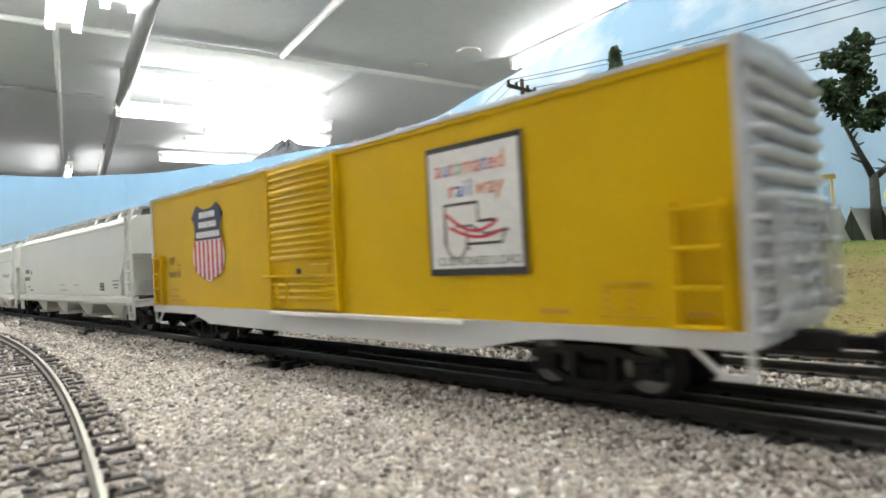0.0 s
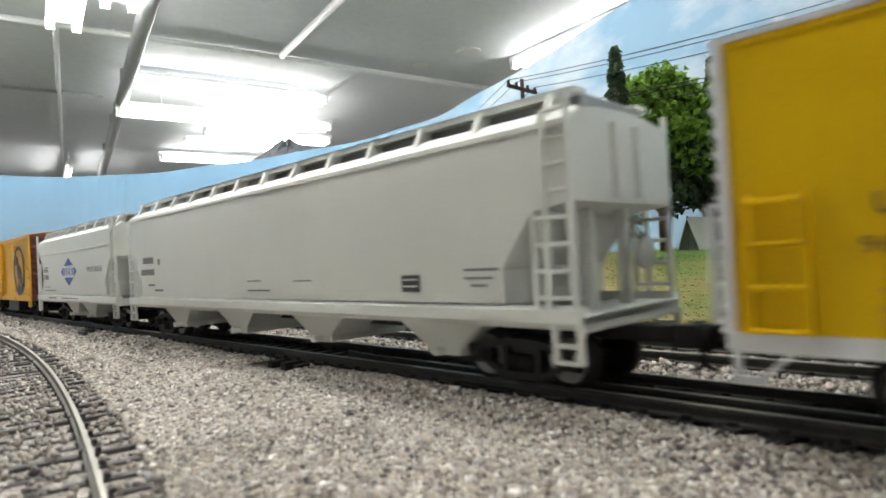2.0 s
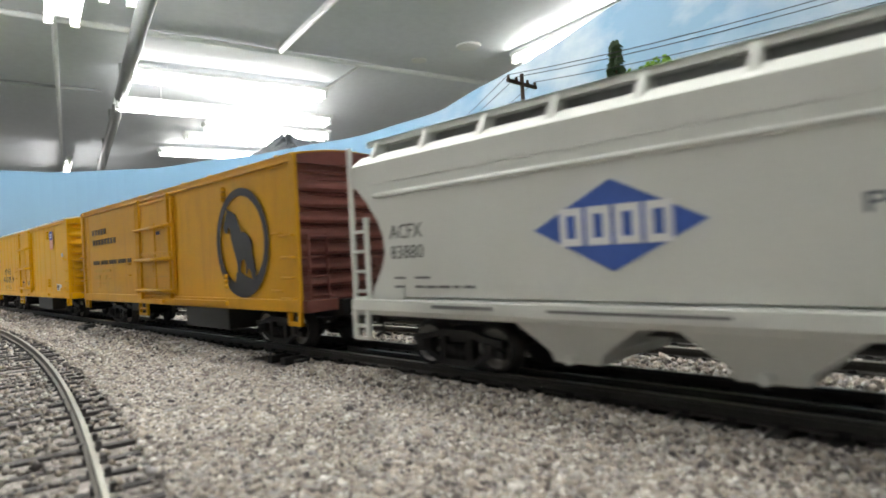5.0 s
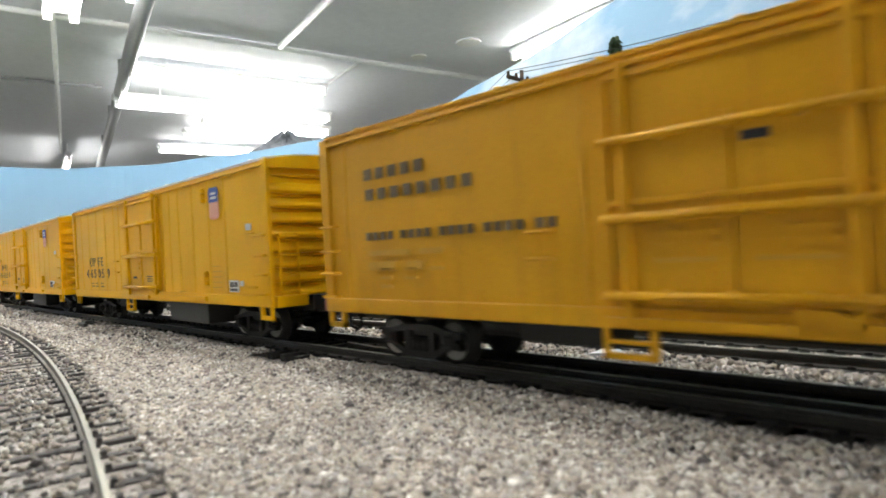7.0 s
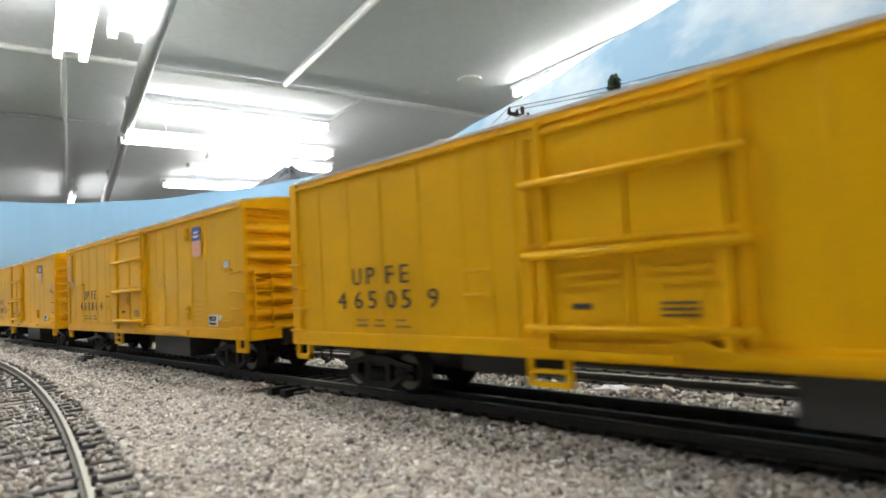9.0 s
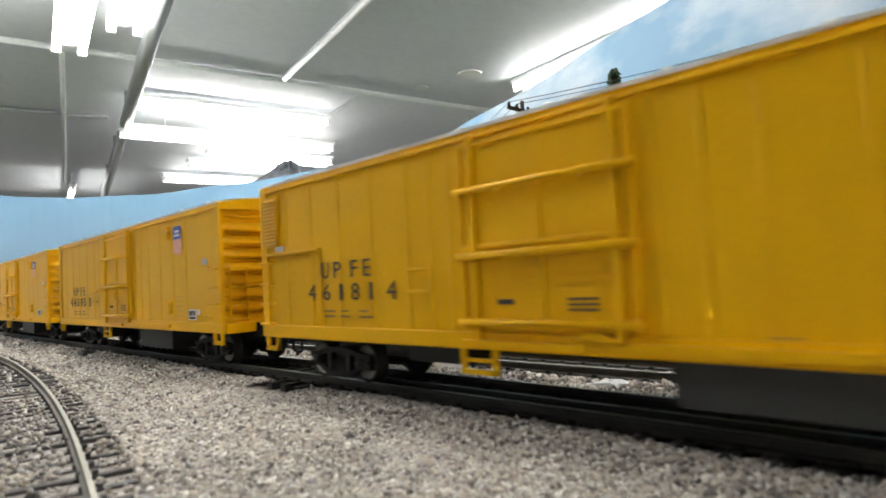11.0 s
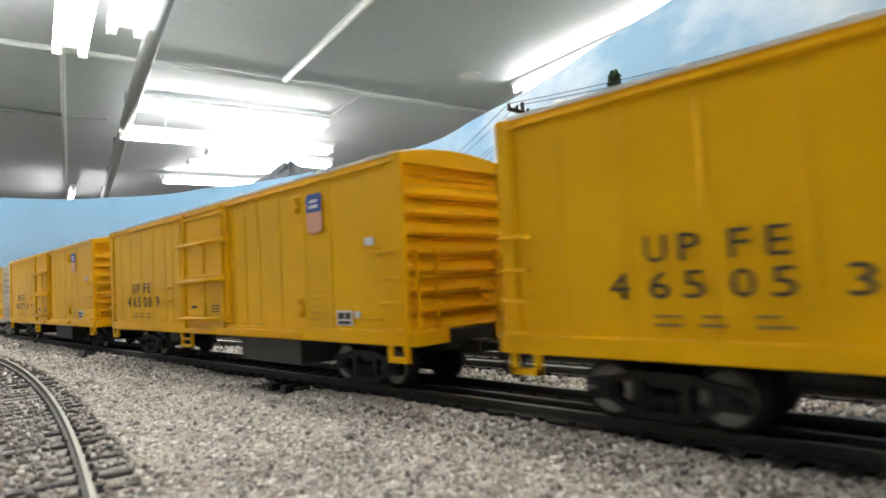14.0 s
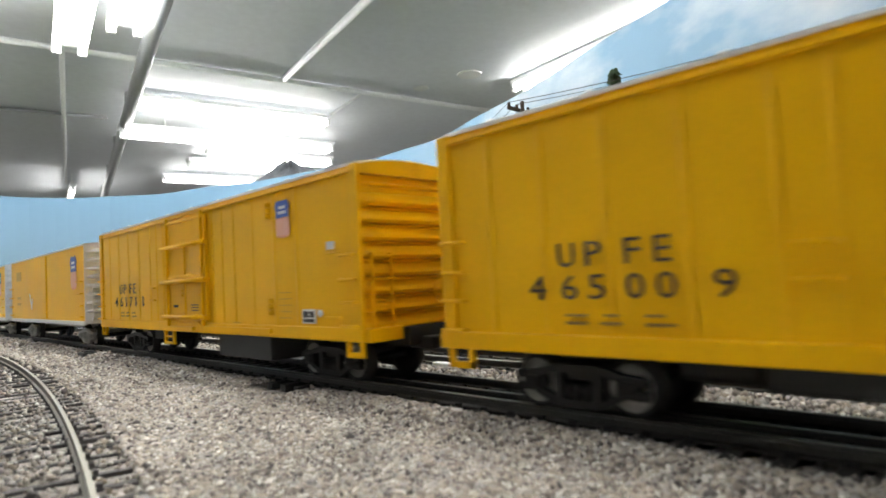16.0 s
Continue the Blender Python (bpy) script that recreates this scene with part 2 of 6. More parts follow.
def grass_material():
    """Static grass and sifted turf: straw, olive and fresh green in patches."""
    m = bpy.data.materials.new("grass_flock")
    m.use_nodes = True
    nt = m.node_tree
    b = nt.nodes["Principled BSDF"]
    b.inputs["Roughness"].default_value = 0.95
    b.inputs["Specular IOR Level"].default_value = 0.1
    tc = nt.nodes.new("ShaderNodeTexCoord")
    n1, n2 = nt.nodes.new("ShaderNodeTexNoise"), nt.nodes.new("ShaderNodeTexNoise")
    n1.inputs["Scale"].default_value, n2.inputs["Scale"].default_value = 13, 420
    n1.inputs["Detail"].default_value = 6
    for n in (n1, n2):
        nt.links.new(tc.outputs["Object"], n.inputs["Vector"])
    mx = nt.nodes.new("ShaderNodeMath")
    mx.operation = "MULTIPLY_ADD"
    mx.inputs[1].default_value = 0.45
    nt.links.new(n2.outputs["Fac"], mx.inputs[0])
    nt.links.new(n1.outputs["Fac"], mx.inputs[2])
    away = nt.nodes.new("ShaderNodeVectorMath")
    away.operation = "DOT_PRODUCT"
    away.inputs[1].default_value = (math.sin(math.radians(44.716)), math.cos(math.radians(44.716)), 0)
    nt.links.new(tc.outputs["Object"], away.inputs[0])
    lawn = nt.nodes.new("ShaderNodeMapRange")
    lawn.interpolation_type = "SMOOTHSTEP"
    for slot, value in zip(lawn.inputs[1:5], (0.285, 0.36, -0.04, 0.20)):
        slot.default_value = value
    nt.links.new(away.outputs["Value"], lawn.inputs[0])
    plus = nt.nodes.new("ShaderNodeMath")
    nt.links.new(mx.outputs[0], plus.inputs[0])
    nt.links.new(lawn.outputs[0], plus.inputs[1])
    mx = plus
    r = nt.nodes.new("ShaderNodeValToRGB")
    e = r.color_ramp.elements
    e[0].position, e[0].color = 0.50, (0.115, 0.09, 0.042, 1)
    e[1].position, e[1].color = 0.97, (0.075, 0.13, 0.030, 1)
    e.new(0.66).color = (0.18, 0.15, 0.068, 1)
    e.new(0.80).color = (0.15, 0.142, 0.052, 1)
    nt.links.new(mx.outputs[0], r.inputs[0])
    nt.links.new(r.outputs[0], b.inputs["Base Color"])
    bp = nt.nodes.new("ShaderNodeBump")
    bp.inputs["Distance"].default_value = 0.0012
    nt.links.new(n2.outputs["Fac"], bp.inputs["Height"])
    nt.links.new(bp.outputs[0], b.inputs["Normal"])
    return m


GRASS = grass_material()
BED = ground_material()
STONE = stone_material()
SKY = sky_material()

# ---- mesh helpers; things are drawn in millimetres and stored in metres ----
MM = 0.001


def box(bm, x0, x1, y0, y1, z0, z1, bevel=0.0):
    vs = [bm.verts.new((x, y, z)) for x in (x0, x1) for y in (y0, y1) for z in (z0, z1)]
    fs = [bm.faces.new([vs[i] for i in q]) for q in ((0, 1, 3, 2), (4, 6, 7, 5), (0, 4, 5, 1), (2, 3, 7, 6), (0, 2, 6, 4), (1, 5, 7, 3))]
    if bevel:
        bmesh.ops.bevel(bm, geom=list({e for f in fs for e in f.edges}), offset=bevel, segments=2, affect="EDGES", profile=0.5)


def rod(bm, p, q, r, seg=8, r2=None):
    p, q = Vector(p), Vector(q)
    ax = (q - p).normalized()
    a = ax.orthogonal().normalized()
    b = ax.cross(a)
    r2 = r if r2 is None else r2
    ring = [[bm.verts.new(c + rr * (math.cos(2 * math.pi * i / seg) * a + math.sin(2 * math.pi * i / seg) * b)) for i in range(seg)] for c, rr in ((p, r), (q, r2))]
    for i in range(seg):
        j = (i + 1) % seg
        bm.faces.new((ring[0][i], ring[0][j], ring[1][j], ring[1][i])).smooth = seg > 6
    bm.faces.new(ring[0][::-1])
    bm.faces.new(ring[1])


def loft(bm, rings, closed=True, caps=True, smooth=False):
    """Skins rings of equal length."""
    vs = [[bm.verts.new(p) for p in ring] for ring in rings]
    n = len(vs[0])
    for a, b in zip(vs, vs[1:]):
        for i in range(n if closed else n - 1):
            j = (i + 1) % n
            bm.faces.new((a[i], a[j], b[j], b[i])).smooth = smooth
    if caps:
        bm.faces.new(vs[0][::-1])
        bm.faces.new(vs[-1])


def plate(bm, outline, y, depth):
    """A flat outline in x and z, proud of the plane y."""
    loft(bm, [[(x, y, z) for x, z in outline], [(x, y + depth, z) for x, z in outline]])


def blob(bm, c, rx, ry, rz, seg=8, rings=5):
    rs = []
    for k in range(1, rings):
        a = math.pi * k / rings - math.pi / 2
        rs.append([(c[0] + rx * math.cos(a) * math.cos(t), c[1] + ry * math.cos(a) * math.sin(t), c[2] + rz * math.sin(a)) for t in [2 * math.pi * i / seg for i in range(seg)]])
    loft(bm, rs, smooth=True)


def finish(name, bm, material, scale=MM):
    bmesh.ops.recalc_face_normals(bm, faces=bm.faces)
    if scale != 1:
        bmesh.ops.scale(bm, vec=(scale,) * 3, verts=bm.verts)
    me = bpy.data.meshes.new(name)
    bm.to_mesh(me)
    bm.free()
    me.materials.append(material)
    return me


def part(name, bm, material, parent=None, label="", scale=MM):
    ob = new(name, finish(name, bm, material, scale))
    ob.parent = parent
    return tagged(ob, label)


def share(name, mesh, parent, m=None, label=""):
    ob = new(name, mesh)
    ob.parent = parent
    if m is not None:
        ob.matrix_basis = m
    return tagged(ob, label)


def words(text, size, material, parent, x, z, y, name="lettering", width=None, extrude=0.05, label=""):
    """Lettering on the near side of a car: x is its left end as one reads it, z its foot, in mm."""
    cu = bpy.data.curves.new(name, "FONT")
    cu.body, cu.size, cu.extrude, cu.resolution_u = text, size * MM * 1.38, extrude * MM, 2
    tmp = bpy.data.objects.new("t", cu)
    scene.collection.objects.link(tmp)
    bpy.context.view_layer.update()
    me = bpy.data.meshes.new_from_object(tmp.evaluated_get(bpy.context.evaluated_depsgraph_get()))
    bpy.data.objects.remove(tmp)
    co = np.empty(len(me.vertices) * 3)
    me.vertices.foreach_get("co", co)
    w = co.reshape(-1, 3)[:, 0].max()
    k = 1 if width is None else width * MM / w
    me.materials.clear()
    me.materials.append(material)
    me.transform(Matrix.Translation((x * MM, y * MM, z * MM)) @ Matrix.Rotation(math.pi, 4, "Z") @ Matrix.Rotation(math.pi / 2, 4, "X") @ Matrix.Diagonal((k, 1, 1, 1)))
    return share(name, me, parent, None, label)


# ---- track geometry ----
HEAD = radians(44.716)
AWAY = Vector((-math.cos(HEAD), math.sin(HEAD), 0))
FAR = Vector((math.sin(HEAD), math.cos(HEAD), 0))
ORIGIN = Vector((0.04019, 0.10581, RT))
YAW = 180 - 44.716


def rail_pose(s, off=0.0, z=0.0):
    p = ORIGIN + AWAY * s + FAR * off
    return pose(p.x, p.y, p.z + z, 0, 0, YAW)


# second, curving track beside the camera: an arc through its outer rail
ARC_R = 1.60
ARC_A = Vector((-0.0458, 0.0773, 0))
ARC_B = Vector((-0.2091, 0.2817, 0))


def arc_centre():
    mid, half = (ARC_A + ARC_B) / 2, (ARC_B - ARC_A) / 2
    side = Vector((-half.y, half.x, 0)).normalized()
    return mid + side * math.sqrt(ARC_R ** 2 - half.length ** 2)


ARC_C = arc_centre()


def main_coords(X, Y):
    dx, dy = X - ORIGIN.x, Y - ORIGIN.y
    return dx * AWAY.x + dy * AWAY.y, dx * FAR.x + dy * FAR.y


def ground_z(X, Y):
    """Height of the ground sheet, in metres, for arrays of plan places."""
    s, o = main_coords(X, Y)
    o = o * 1000
    z = -4.6 + 1.9 * np.exp(-((o + 15.5) / 6.0) ** 4) + 1.9 * np.exp(-((o - 24) / 12.0) ** 4) + 1.5 * np.exp(-((o - 43.5) / 7.0) ** 4)
    z = np.where(np.abs(o) < 9.6, -5.0, z)
    z = np.where((np.abs(s - 0.108) < 0.011) & (o < -9) & (o > -21), -4.4, z)
    t = np.clip((o - 78) / 230, 0, 1)
    z = z + 26 * t * t * (3 - 2 * t) * np.clip((1500 - s * 1000) / 1200, 0.2, 1)
    d = np.abs(np.hypot(X - ARC_C.x, Y - ARC_C.y) - ARC_R + 0.0083) * 1000
    z = np.where(d < 18, np.maximum(z, -3.05), z)
    z = z + np.where(d < 18, 0.25, 1.0) * (0.35 * np.sin(X * 90 + 1) * np.cos(Y * 75) + 0.25 * np.sin(X * 210 + Y * 160))
    return RT + z / 1000


# ---- room ----
UX, VX = Vector((0.826, 0.563, 0)), Vector((-0.563, 0.826, 0))
ROOM_TURN = math.degrees(math.atan2(UX.y, UX.x))
CEIL_Z = EYE.z + 1.05
LAMP_Z = EYE.z + 0.885


def room_pose(u, v, z, turn=0.0):
    p = UX * u + VX * v
    return pose(p.x, p.y, z, 0, 0, ROOM_TURN + turn)


def slab(name, u0, u1, v0, v1, z0, z1, material, kind="structure", label=""):
    bm = bmesh.new()
    box(bm, u0, u1, v0, v1, z0, z1)
    ob = part(name, bm, material, None, label, 1)
    ob.matrix_basis = room_pose(0, 0, 0)
    return tagged(ob, kind=kind)


def build_room():
    U0, U1, V0, V1, FZ = -3.4, 4.0, -2.4, 8.2, -1.15
    slab("floor", U0 - 0.1, U1 + 0.1, V0 - 0.1, V1 + 0.1, FZ - 0.1, FZ, FLOORM)
    slab("ceiling", U0 - 0.1, U1 + 0.1, V0 - 0.1, V1 + 0.1, CEIL_Z, CEIL_Z + 0.08, CEIL)
    slab("wall_north", U0 - 0.1, U1 + 0.1, V1, V1 + 0.1, FZ, CEIL_Z, ROOMWALL)
    slab("wall_south", U0 - 0.1, U1 + 0.1, V0 - 0.1, V0, FZ, CEIL_Z, ROOMWALL)
    slab("wall_west", U0 - 0.1, U0, V0, V1, FZ, CEIL_Z, ROOMWALL)
    slab("wall_east", U1, U1 + 0.1, V0, V1, FZ, CEIL_Z, ROOMWALL)


def fixture(u, v, length, along_u, tubes=1, drop=0.0):
    """A ceiling batten with bare fluorescent tubes; its middle stands at u, v."""
    top = new("fluorescent_light")
    tagged(top, "white ceiling batten with bare lit fluorescent tubes", "ceiling light", "fluorescent lights")
    z = CEIL_Z - LAMP_Z + drop
    bm = bmesh.new()
    w = 22 if tubes == 1 else 50
    prof = [(-w, 52), (-w, 30), (-w * 0.5, 22), (w * 0.5, 22), (w, 30), (w, 52)]
    loft(bm, [[(x, y, zz) for y, zz in prof] for x in (-length * 500 - 20, length * 500 + 20)])
    part("batten", bm, PIPE, top)
    for k in range(tubes):
        y = 0 if tubes == 1 else (k - 0.5) * 80
        bm = bmesh.new()
        rod(bm, (-length * 500 + 12, y, 0), (length * 500 - 12, y, 0), 13 if tubes == 2 else 17, 12)
        part("tube", bm, TUBE, top)
        for e in (-1, 1):
            bm = bmesh.new()
            box(bm, e * length * 500 - 9, e * length * 500 + 9, y - 14, y + 14, -16, 26, 2)
            part("lamp_holder", bm, PIPE, top)
    for e in (-1, 1):
        bm = bmesh.new()
        rod(bm, (e * length * 320, 0, 50), (e * length * 320, 0, z * 1000), 3, 6)
        part("hanger", bm, PIPE, top)
    top.matrix_basis = room_pose(u, v, LAMP_Z - drop, 0 if along_u else 90)
    return top


def run(name, label, u0, v0, u1, v1, r, material, z, clips=5):
    """A straight conduit or pipe under the ceiling with its clips."""
    top = new(name)
    tagged(top, label, "conduit", "ceiling conduits")
    k = 1.105
    a, b = (UX * u0 + VX * v0) * k, (UX * u1 + VX * v1) * k
    bm = bmesh.new()
    rod(bm, (a.x, a.y, z), (b.x, b.y, z), r, 12)
    part("pipe", bm, material, top, "", 1)
    for k in range(clips):
        p = a.lerp(b, (k + 0.5) / clips)
        bm = bmesh.new()
        rod(bm, (p.x, p.y, z), (p.x, p.y, CEIL_Z), r * 0.6, 6)
        part("clip", bm, material, top, "", 1)
    return top


def build_ceiling_things():
    fixture(1.02, 3.67, 1.22, True, 2)
    fixture(0.952, 3.37, 1.05, True, 2, -0.085)
    fixture(1.39, 4.10, 0.84, True, 2)
    fixture(1.42, 4.85, 0.84, True, 2, -0.085)
    fixture(1.38, 5.55, 0.90, True, 2, -0.085)
    fixture(0.115, 1.87, 1.22, False, 2)
    fixture(0.262, 1.60, 1.22, False, 2)
    fixture(0.27, 6.30, 1.22, False, 1)
    fixture(2.181, 1.622, 1.52, False, 2, -0.105)
    fixture(2.181, 0.02, 1.52, False, 2, -0.105)
    # Unseen fixtures added out of view to light the train and ballast.
    for u, v in ((0.18, 0.35), (-0.6, 1.3), (-0.75, 1.6), (-0.9, 2.7), (0.04, -1.36), (0.0, 0.8)):
        fixture(u, v, 1.22, False, 2)
    run("ceiling_pipe", "grey steel pipe slung under the white ceiling", 0.190, -1.0, 0.557, 7.2, 0.030, PIPE_DARK, EYE.z + 0.93, 9)
    run("ceiling_conduit", "thin white conduit clipped to the ceiling", 0.09, 2.45, 0.22, 5.7, 0.011, PIPE, CEIL_Z - 0.014, 4)
    run("ceiling_conduit", "white conduit clipped across the ceiling", -1.5, 2.60, 3.5, 2.62, 0.013, PIPE, CEIL_Z - 0.016, 7)
    run("ceiling_conduit", "white conduit clipped to the ceiling", 0.900, 0.2, 0.945, 2.58, 0.016, PIPE, CEIL_Z - 0.015, 4)
    run("ceiling_conduit", "thin conduit behind the lights", 1.36, 2.63, 1.42, 4.6, 0.008, PIPE, CEIL_Z - 0.012, 3)
    run("ceiling_conduit", "thin grey conduit beside the lights", -2.2, 3.55, 0.33, 3.57, 0.009, PIPE_DARK, CEIL_Z - 0.012, 4)
    # Thin discs added for two round pale spots on the ceiling.
    for u, v, r in ((1.88, 2.43, 0.06), (1.77, 2.73, 0.04)):
        bm = bmesh.new()
        rod(bm, (0, 0, -6), (0, 0, 0), r * 1000, 28, r * 1000 * 1.05)
        ob = part("cover_plate", bm, ROOMWALL)
        tagged(ob, "round pale disc on the ceiling", "cover plate", "ceiling plates")
        ob.matrix_basis = room_pose(u, v, CEIL_Z)


# ---- benchwork, ground, backdrop ----
WALL_TOP = EYE.z + 0.33
WALL_LINE = [(0.60, -0.75), (0.56, -0.25), (0.50, 0.15), (0.405, 0.46), (0.296, 0.726), (0.211, 0.946), (0.091, 1.221), (-0.02, 1.43), (-0.18, 1.60),
             (-0.411, 1.757), (-0.666, 1.875), (-0.901, 1.965), (-1.131, 1.985), (-1.38, 1.87), (-1.62, 1.62), (-1.80, 1.25), (-1.9, 0.8)]


def smooth_line(pts, step=8):
    out = []
    for i in range(len(pts) - 1):
        p0, p1, p2, p3 = [np.array(pts[min(max(i + k, 0), len(pts) - 1)]) for k in (-1, 0, 1, 2)]
        for k in range(step):
            t = k / step
            out.append(0.5 * (2 * p1 + (p2 - p0) * t + (2 * p0 - 5 * p1 + 4 * p2 - p3) * t * t + (3 * p1 - p0 - 3 * p2 + p3) * t ** 3))
    out.append(np.array(pts[-1]))
    return out


def build_backdrop():
    line = smooth_line(WALL_LINE)
    rings = []
    for i, p in enumerate(line):
        t = line[min(i + 1, len(line) - 1)] - line[max(i - 1, 0)]
        n = np.array((t[1], -t[0])) / np.hypot(*t) * 0.004
        wob = 0.002 * math.sin(i * 0.55)
        rings.append([(p[0], p[1], -0.02), (p[0] + n[0], p[1] + n[1], -0.02), (p[0] + n[0], p[1] + n[1], WALL_TOP + wob), (p[0], p[1], WALL_TOP + wob)])
    bm = bmesh.new()
    loft(bm, rings, smooth=False)
    ob = part("backdrop", bm, SKY, None, "", 1)
    tagged(ob, "curved hardboard backdrop painted as a blue cloudy sky", "backdrop", kind="structure")


def build_ground():
    ss = np.concatenate([np.linspace(-1.4, -0.31, 24), np.linspace(-0.30, 0.70, 150), np.linspace(0.72, 4.0, 80)])
    oo = np.concatenate([np.linspace(-2.6, -0.165, 44), np.linspace(-0.16, 0.10, 190), np.linspace(0.106, 3.0, 150)])
    S, O = np.meshgrid(ss, oo, indexing="ij")
    X = ORIGIN.x + AWAY.x * S + FAR.x * O
    Y = ORIGIN.y + AWAY.y * S + FAR.y * O
    Z = ground_z(X, Y) - 0.0003
    co = np.stack([X, Y, Z], -1).reshape(-1, 3)
    idx = np.arange(S.size).reshape(S.shape)
    f = np.stack([idx[:-1, :-1], idx[:-1, 1:], idx[1:, 1:], idx[1:, :-1]], -1).reshape(-1, 4)
    c = co[f].mean(1)
    f = f[(c[:, 0] > -2.1) & (c[:, 0] < 0.75) & (c[:, 1] > -0.75) & (c[:, 1] < 3.45)]
    me = bpy.data.meshes.new("ground")
    me.from_pydata(co.tolist(), [], f.tolist())
    me.materials.append(BED)
    me.materials.append(GRASS)
    c = co[f].mean(1)
    s, o = main_coords(c[:, 0], c[:, 1])
    grassy = (o > 0.078 + 0.012 * np.sin(s * 40) + 0.006 * np.sin(s * 130)).astype(np.int32)
    me.polygons.foreach_set("material_index", grassy)
    me.polygons.foreach_set("use_smooth", np.ones(len(f), bool))
    ob = new("ground", me)
    tagged(ob, "model railway baseboard covered in ballast and grass flock", "ground", kind="structure")
    bm = bmesh.new()
    box(bm, -2.1, 0.75, -0.75, 3.45, -0.06, -0.012)
    tagged(part("baseboard", bm, WOOD, None, "", 1), "timber baseboard under the layout", "baseboard", kind="structure")


def build_stones():
    """Loose ballast: thousands of chipped stones lying on the ground sheet."""
    rng = np.random.default_rng(4)
    ico = np.array([(x, y, z) for x in (-1, 1) for y in (-1, 1) for z in (-1, 1)]) / 1.45
    tri = np.array([(0, 1, 3), (0, 3, 2), (4, 6, 7), (4, 7, 5), (0, 4, 5), (0, 5, 1), (2, 3, 7), (2, 7, 6), (0, 2, 6), (0, 6, 4), (1, 5, 7), (1, 7, 3)])
    P, R = [], []

    def scatter(count, s0, s1, o0, o1, r0, r1, keep):
        s = rng.uniform(s0, s1, count)
        o = rng.uniform(o0, o1, count)
        x = ORIGIN.x + AWAY.x * s + FAR.x * o
        y = ORIGIN.y + AWAY.y * s + FAR.y * o
        r = rng.uniform(r0, r1, count) * (1 + 0.5 * (rng.random(count) > 0.93))
        k = keep(x, y, s, o)
        P.append(np.stack([x, y, ground_z(x, y) + r * 0.25], -1)[k])
        R.append(r[k])

    def clear(x, y, s, o):
        d = np.abs(np.hypot(x - ARC_C.x, y - ARC_C.y) - ARC_R + 0.00825)
        on_arc = (d < 0.0155) & (rng.random(len(x)) > 0.06)
        rim = np.abs(d - 0.00825) < 0.0014
        ties_bare = (s > 0.100) & (s < 0.118) & (np.abs(o + 0.014) < 0.005)
        near = np.hypot(x, y) > 0.035
        return ~on_arc & ~rim & (o < -0.0108 + 0.0006 * np.sin(s * 300)) & near & ~ties_bare & (y > 0.02)

    scatter(104000, -0.06, 0.16, -0.105, -0.0095, 0.00030, 0.00062, clear)
    scatter(42000, 0.16, 0.42, -0.16, -0.0095, 0.00042, 0.00080, clear)
    scatter(20000, 0.42, 1.1, -0.26, -0.0095, 0.0008, 0.0014, clear)
    scatter(30000, -0.15, 0.5, 0.011, 0.085, 0.00040, 0.0008, lambda x, y, s, o: (np.abs(np.abs(o - 0.0435) - 0.00825) > 0.0014) & ((o < 0.0815) | (rng.random(len(x)) > 0.5)))
    P, R = np.concatenate(P), np.concatenate(R)
    n = len(P)
    jit = rng.normal(1, 0.24, (n, 8, 3))
    sq = rng.uniform(0.62, 1.25, (n, 1, 3)) * np.array((1, 1, 0.8))
    base = ico[None] * jit * sq
    a, b = rng.uniform(0, 6.283, (2, n))
    ca, sa, cb, sb = np.cos(a), np.sin(a), np.cos(b), np.sin(b)
    x = base[..., 0] * ca[:, None] - base[..., 1] * sa[:, None]
    y = base[..., 0] * sa[:, None] + base[..., 1] * ca[:, None]
    z = base[..., 2]
    y, z = y * cb[:, None] - z * sb[:, None], y * sb[:, None] + z * cb[:, None]
    co = np.stack([x, y, z], -1) * R[:, None, None] + P[:, None]
    f = (tri[None] + (np.arange(n) * 8)[:, None, None]).reshape(-1)
    me = bpy.data.meshes.new("ballast")
    me.vertices.add(n * 8)
    me.vertices.foreach_set("co", co.reshape(-1).astype(np.float32))
    me.loops.add(len(f))
    me.loops.foreach_set("vertex_index", f.astype(np.int32))
    me.polygons.add(len(f) // 3)
    me.polygons.foreach_set("loop_start", np.arange(0, len(f), 3, dtype=np.int32))
    me.update(calc_edges=True)
    me.materials.append(STONE)
    tagged(new("ballast", me), "loose grey and tan crushed stone ballast beside the rails", "ballast", kind="stuff")


# ---- tracks ----
RAIL_PROFILE = [(-1.1, -2.5), (1.1, -2.5), (1.1, -2.15), (0.35, -1.8), (0.35, -0.75), (0.62, -0.6), (0.62, -0.08), (0.5, 0), (-0.5, 0), (-0.62, -0.08), (-0.62, -0.6), (-0.35, -0.75), (-0.35, -1.8), (-1.1, -2.15)]


def tie_mesh(material, name, w=1.35):
    bm = bmesh.new()
    box(bm, -w, w, -15, 15, -4.6, -2.5, 0.12)
    for e in (-1, 1):
        for k in (-1, 1):
            box(bm, -0.7, 0.7, e * 8.75 + k * 1.15 - 0.35, e * 8.75 + k * 1.15 + 0.35, -2.5, -1.75)
    return finish(name, bm, material)


def polish(ob, level=-0.0003):
    """The running surface of a blackened rail is worn bright."""
    ob.data.materials.append(RAIL)
    for p in ob.data.polygons:
        if p.normal.z > 0.6 and p.center.z > level:
            p.material_index = 1


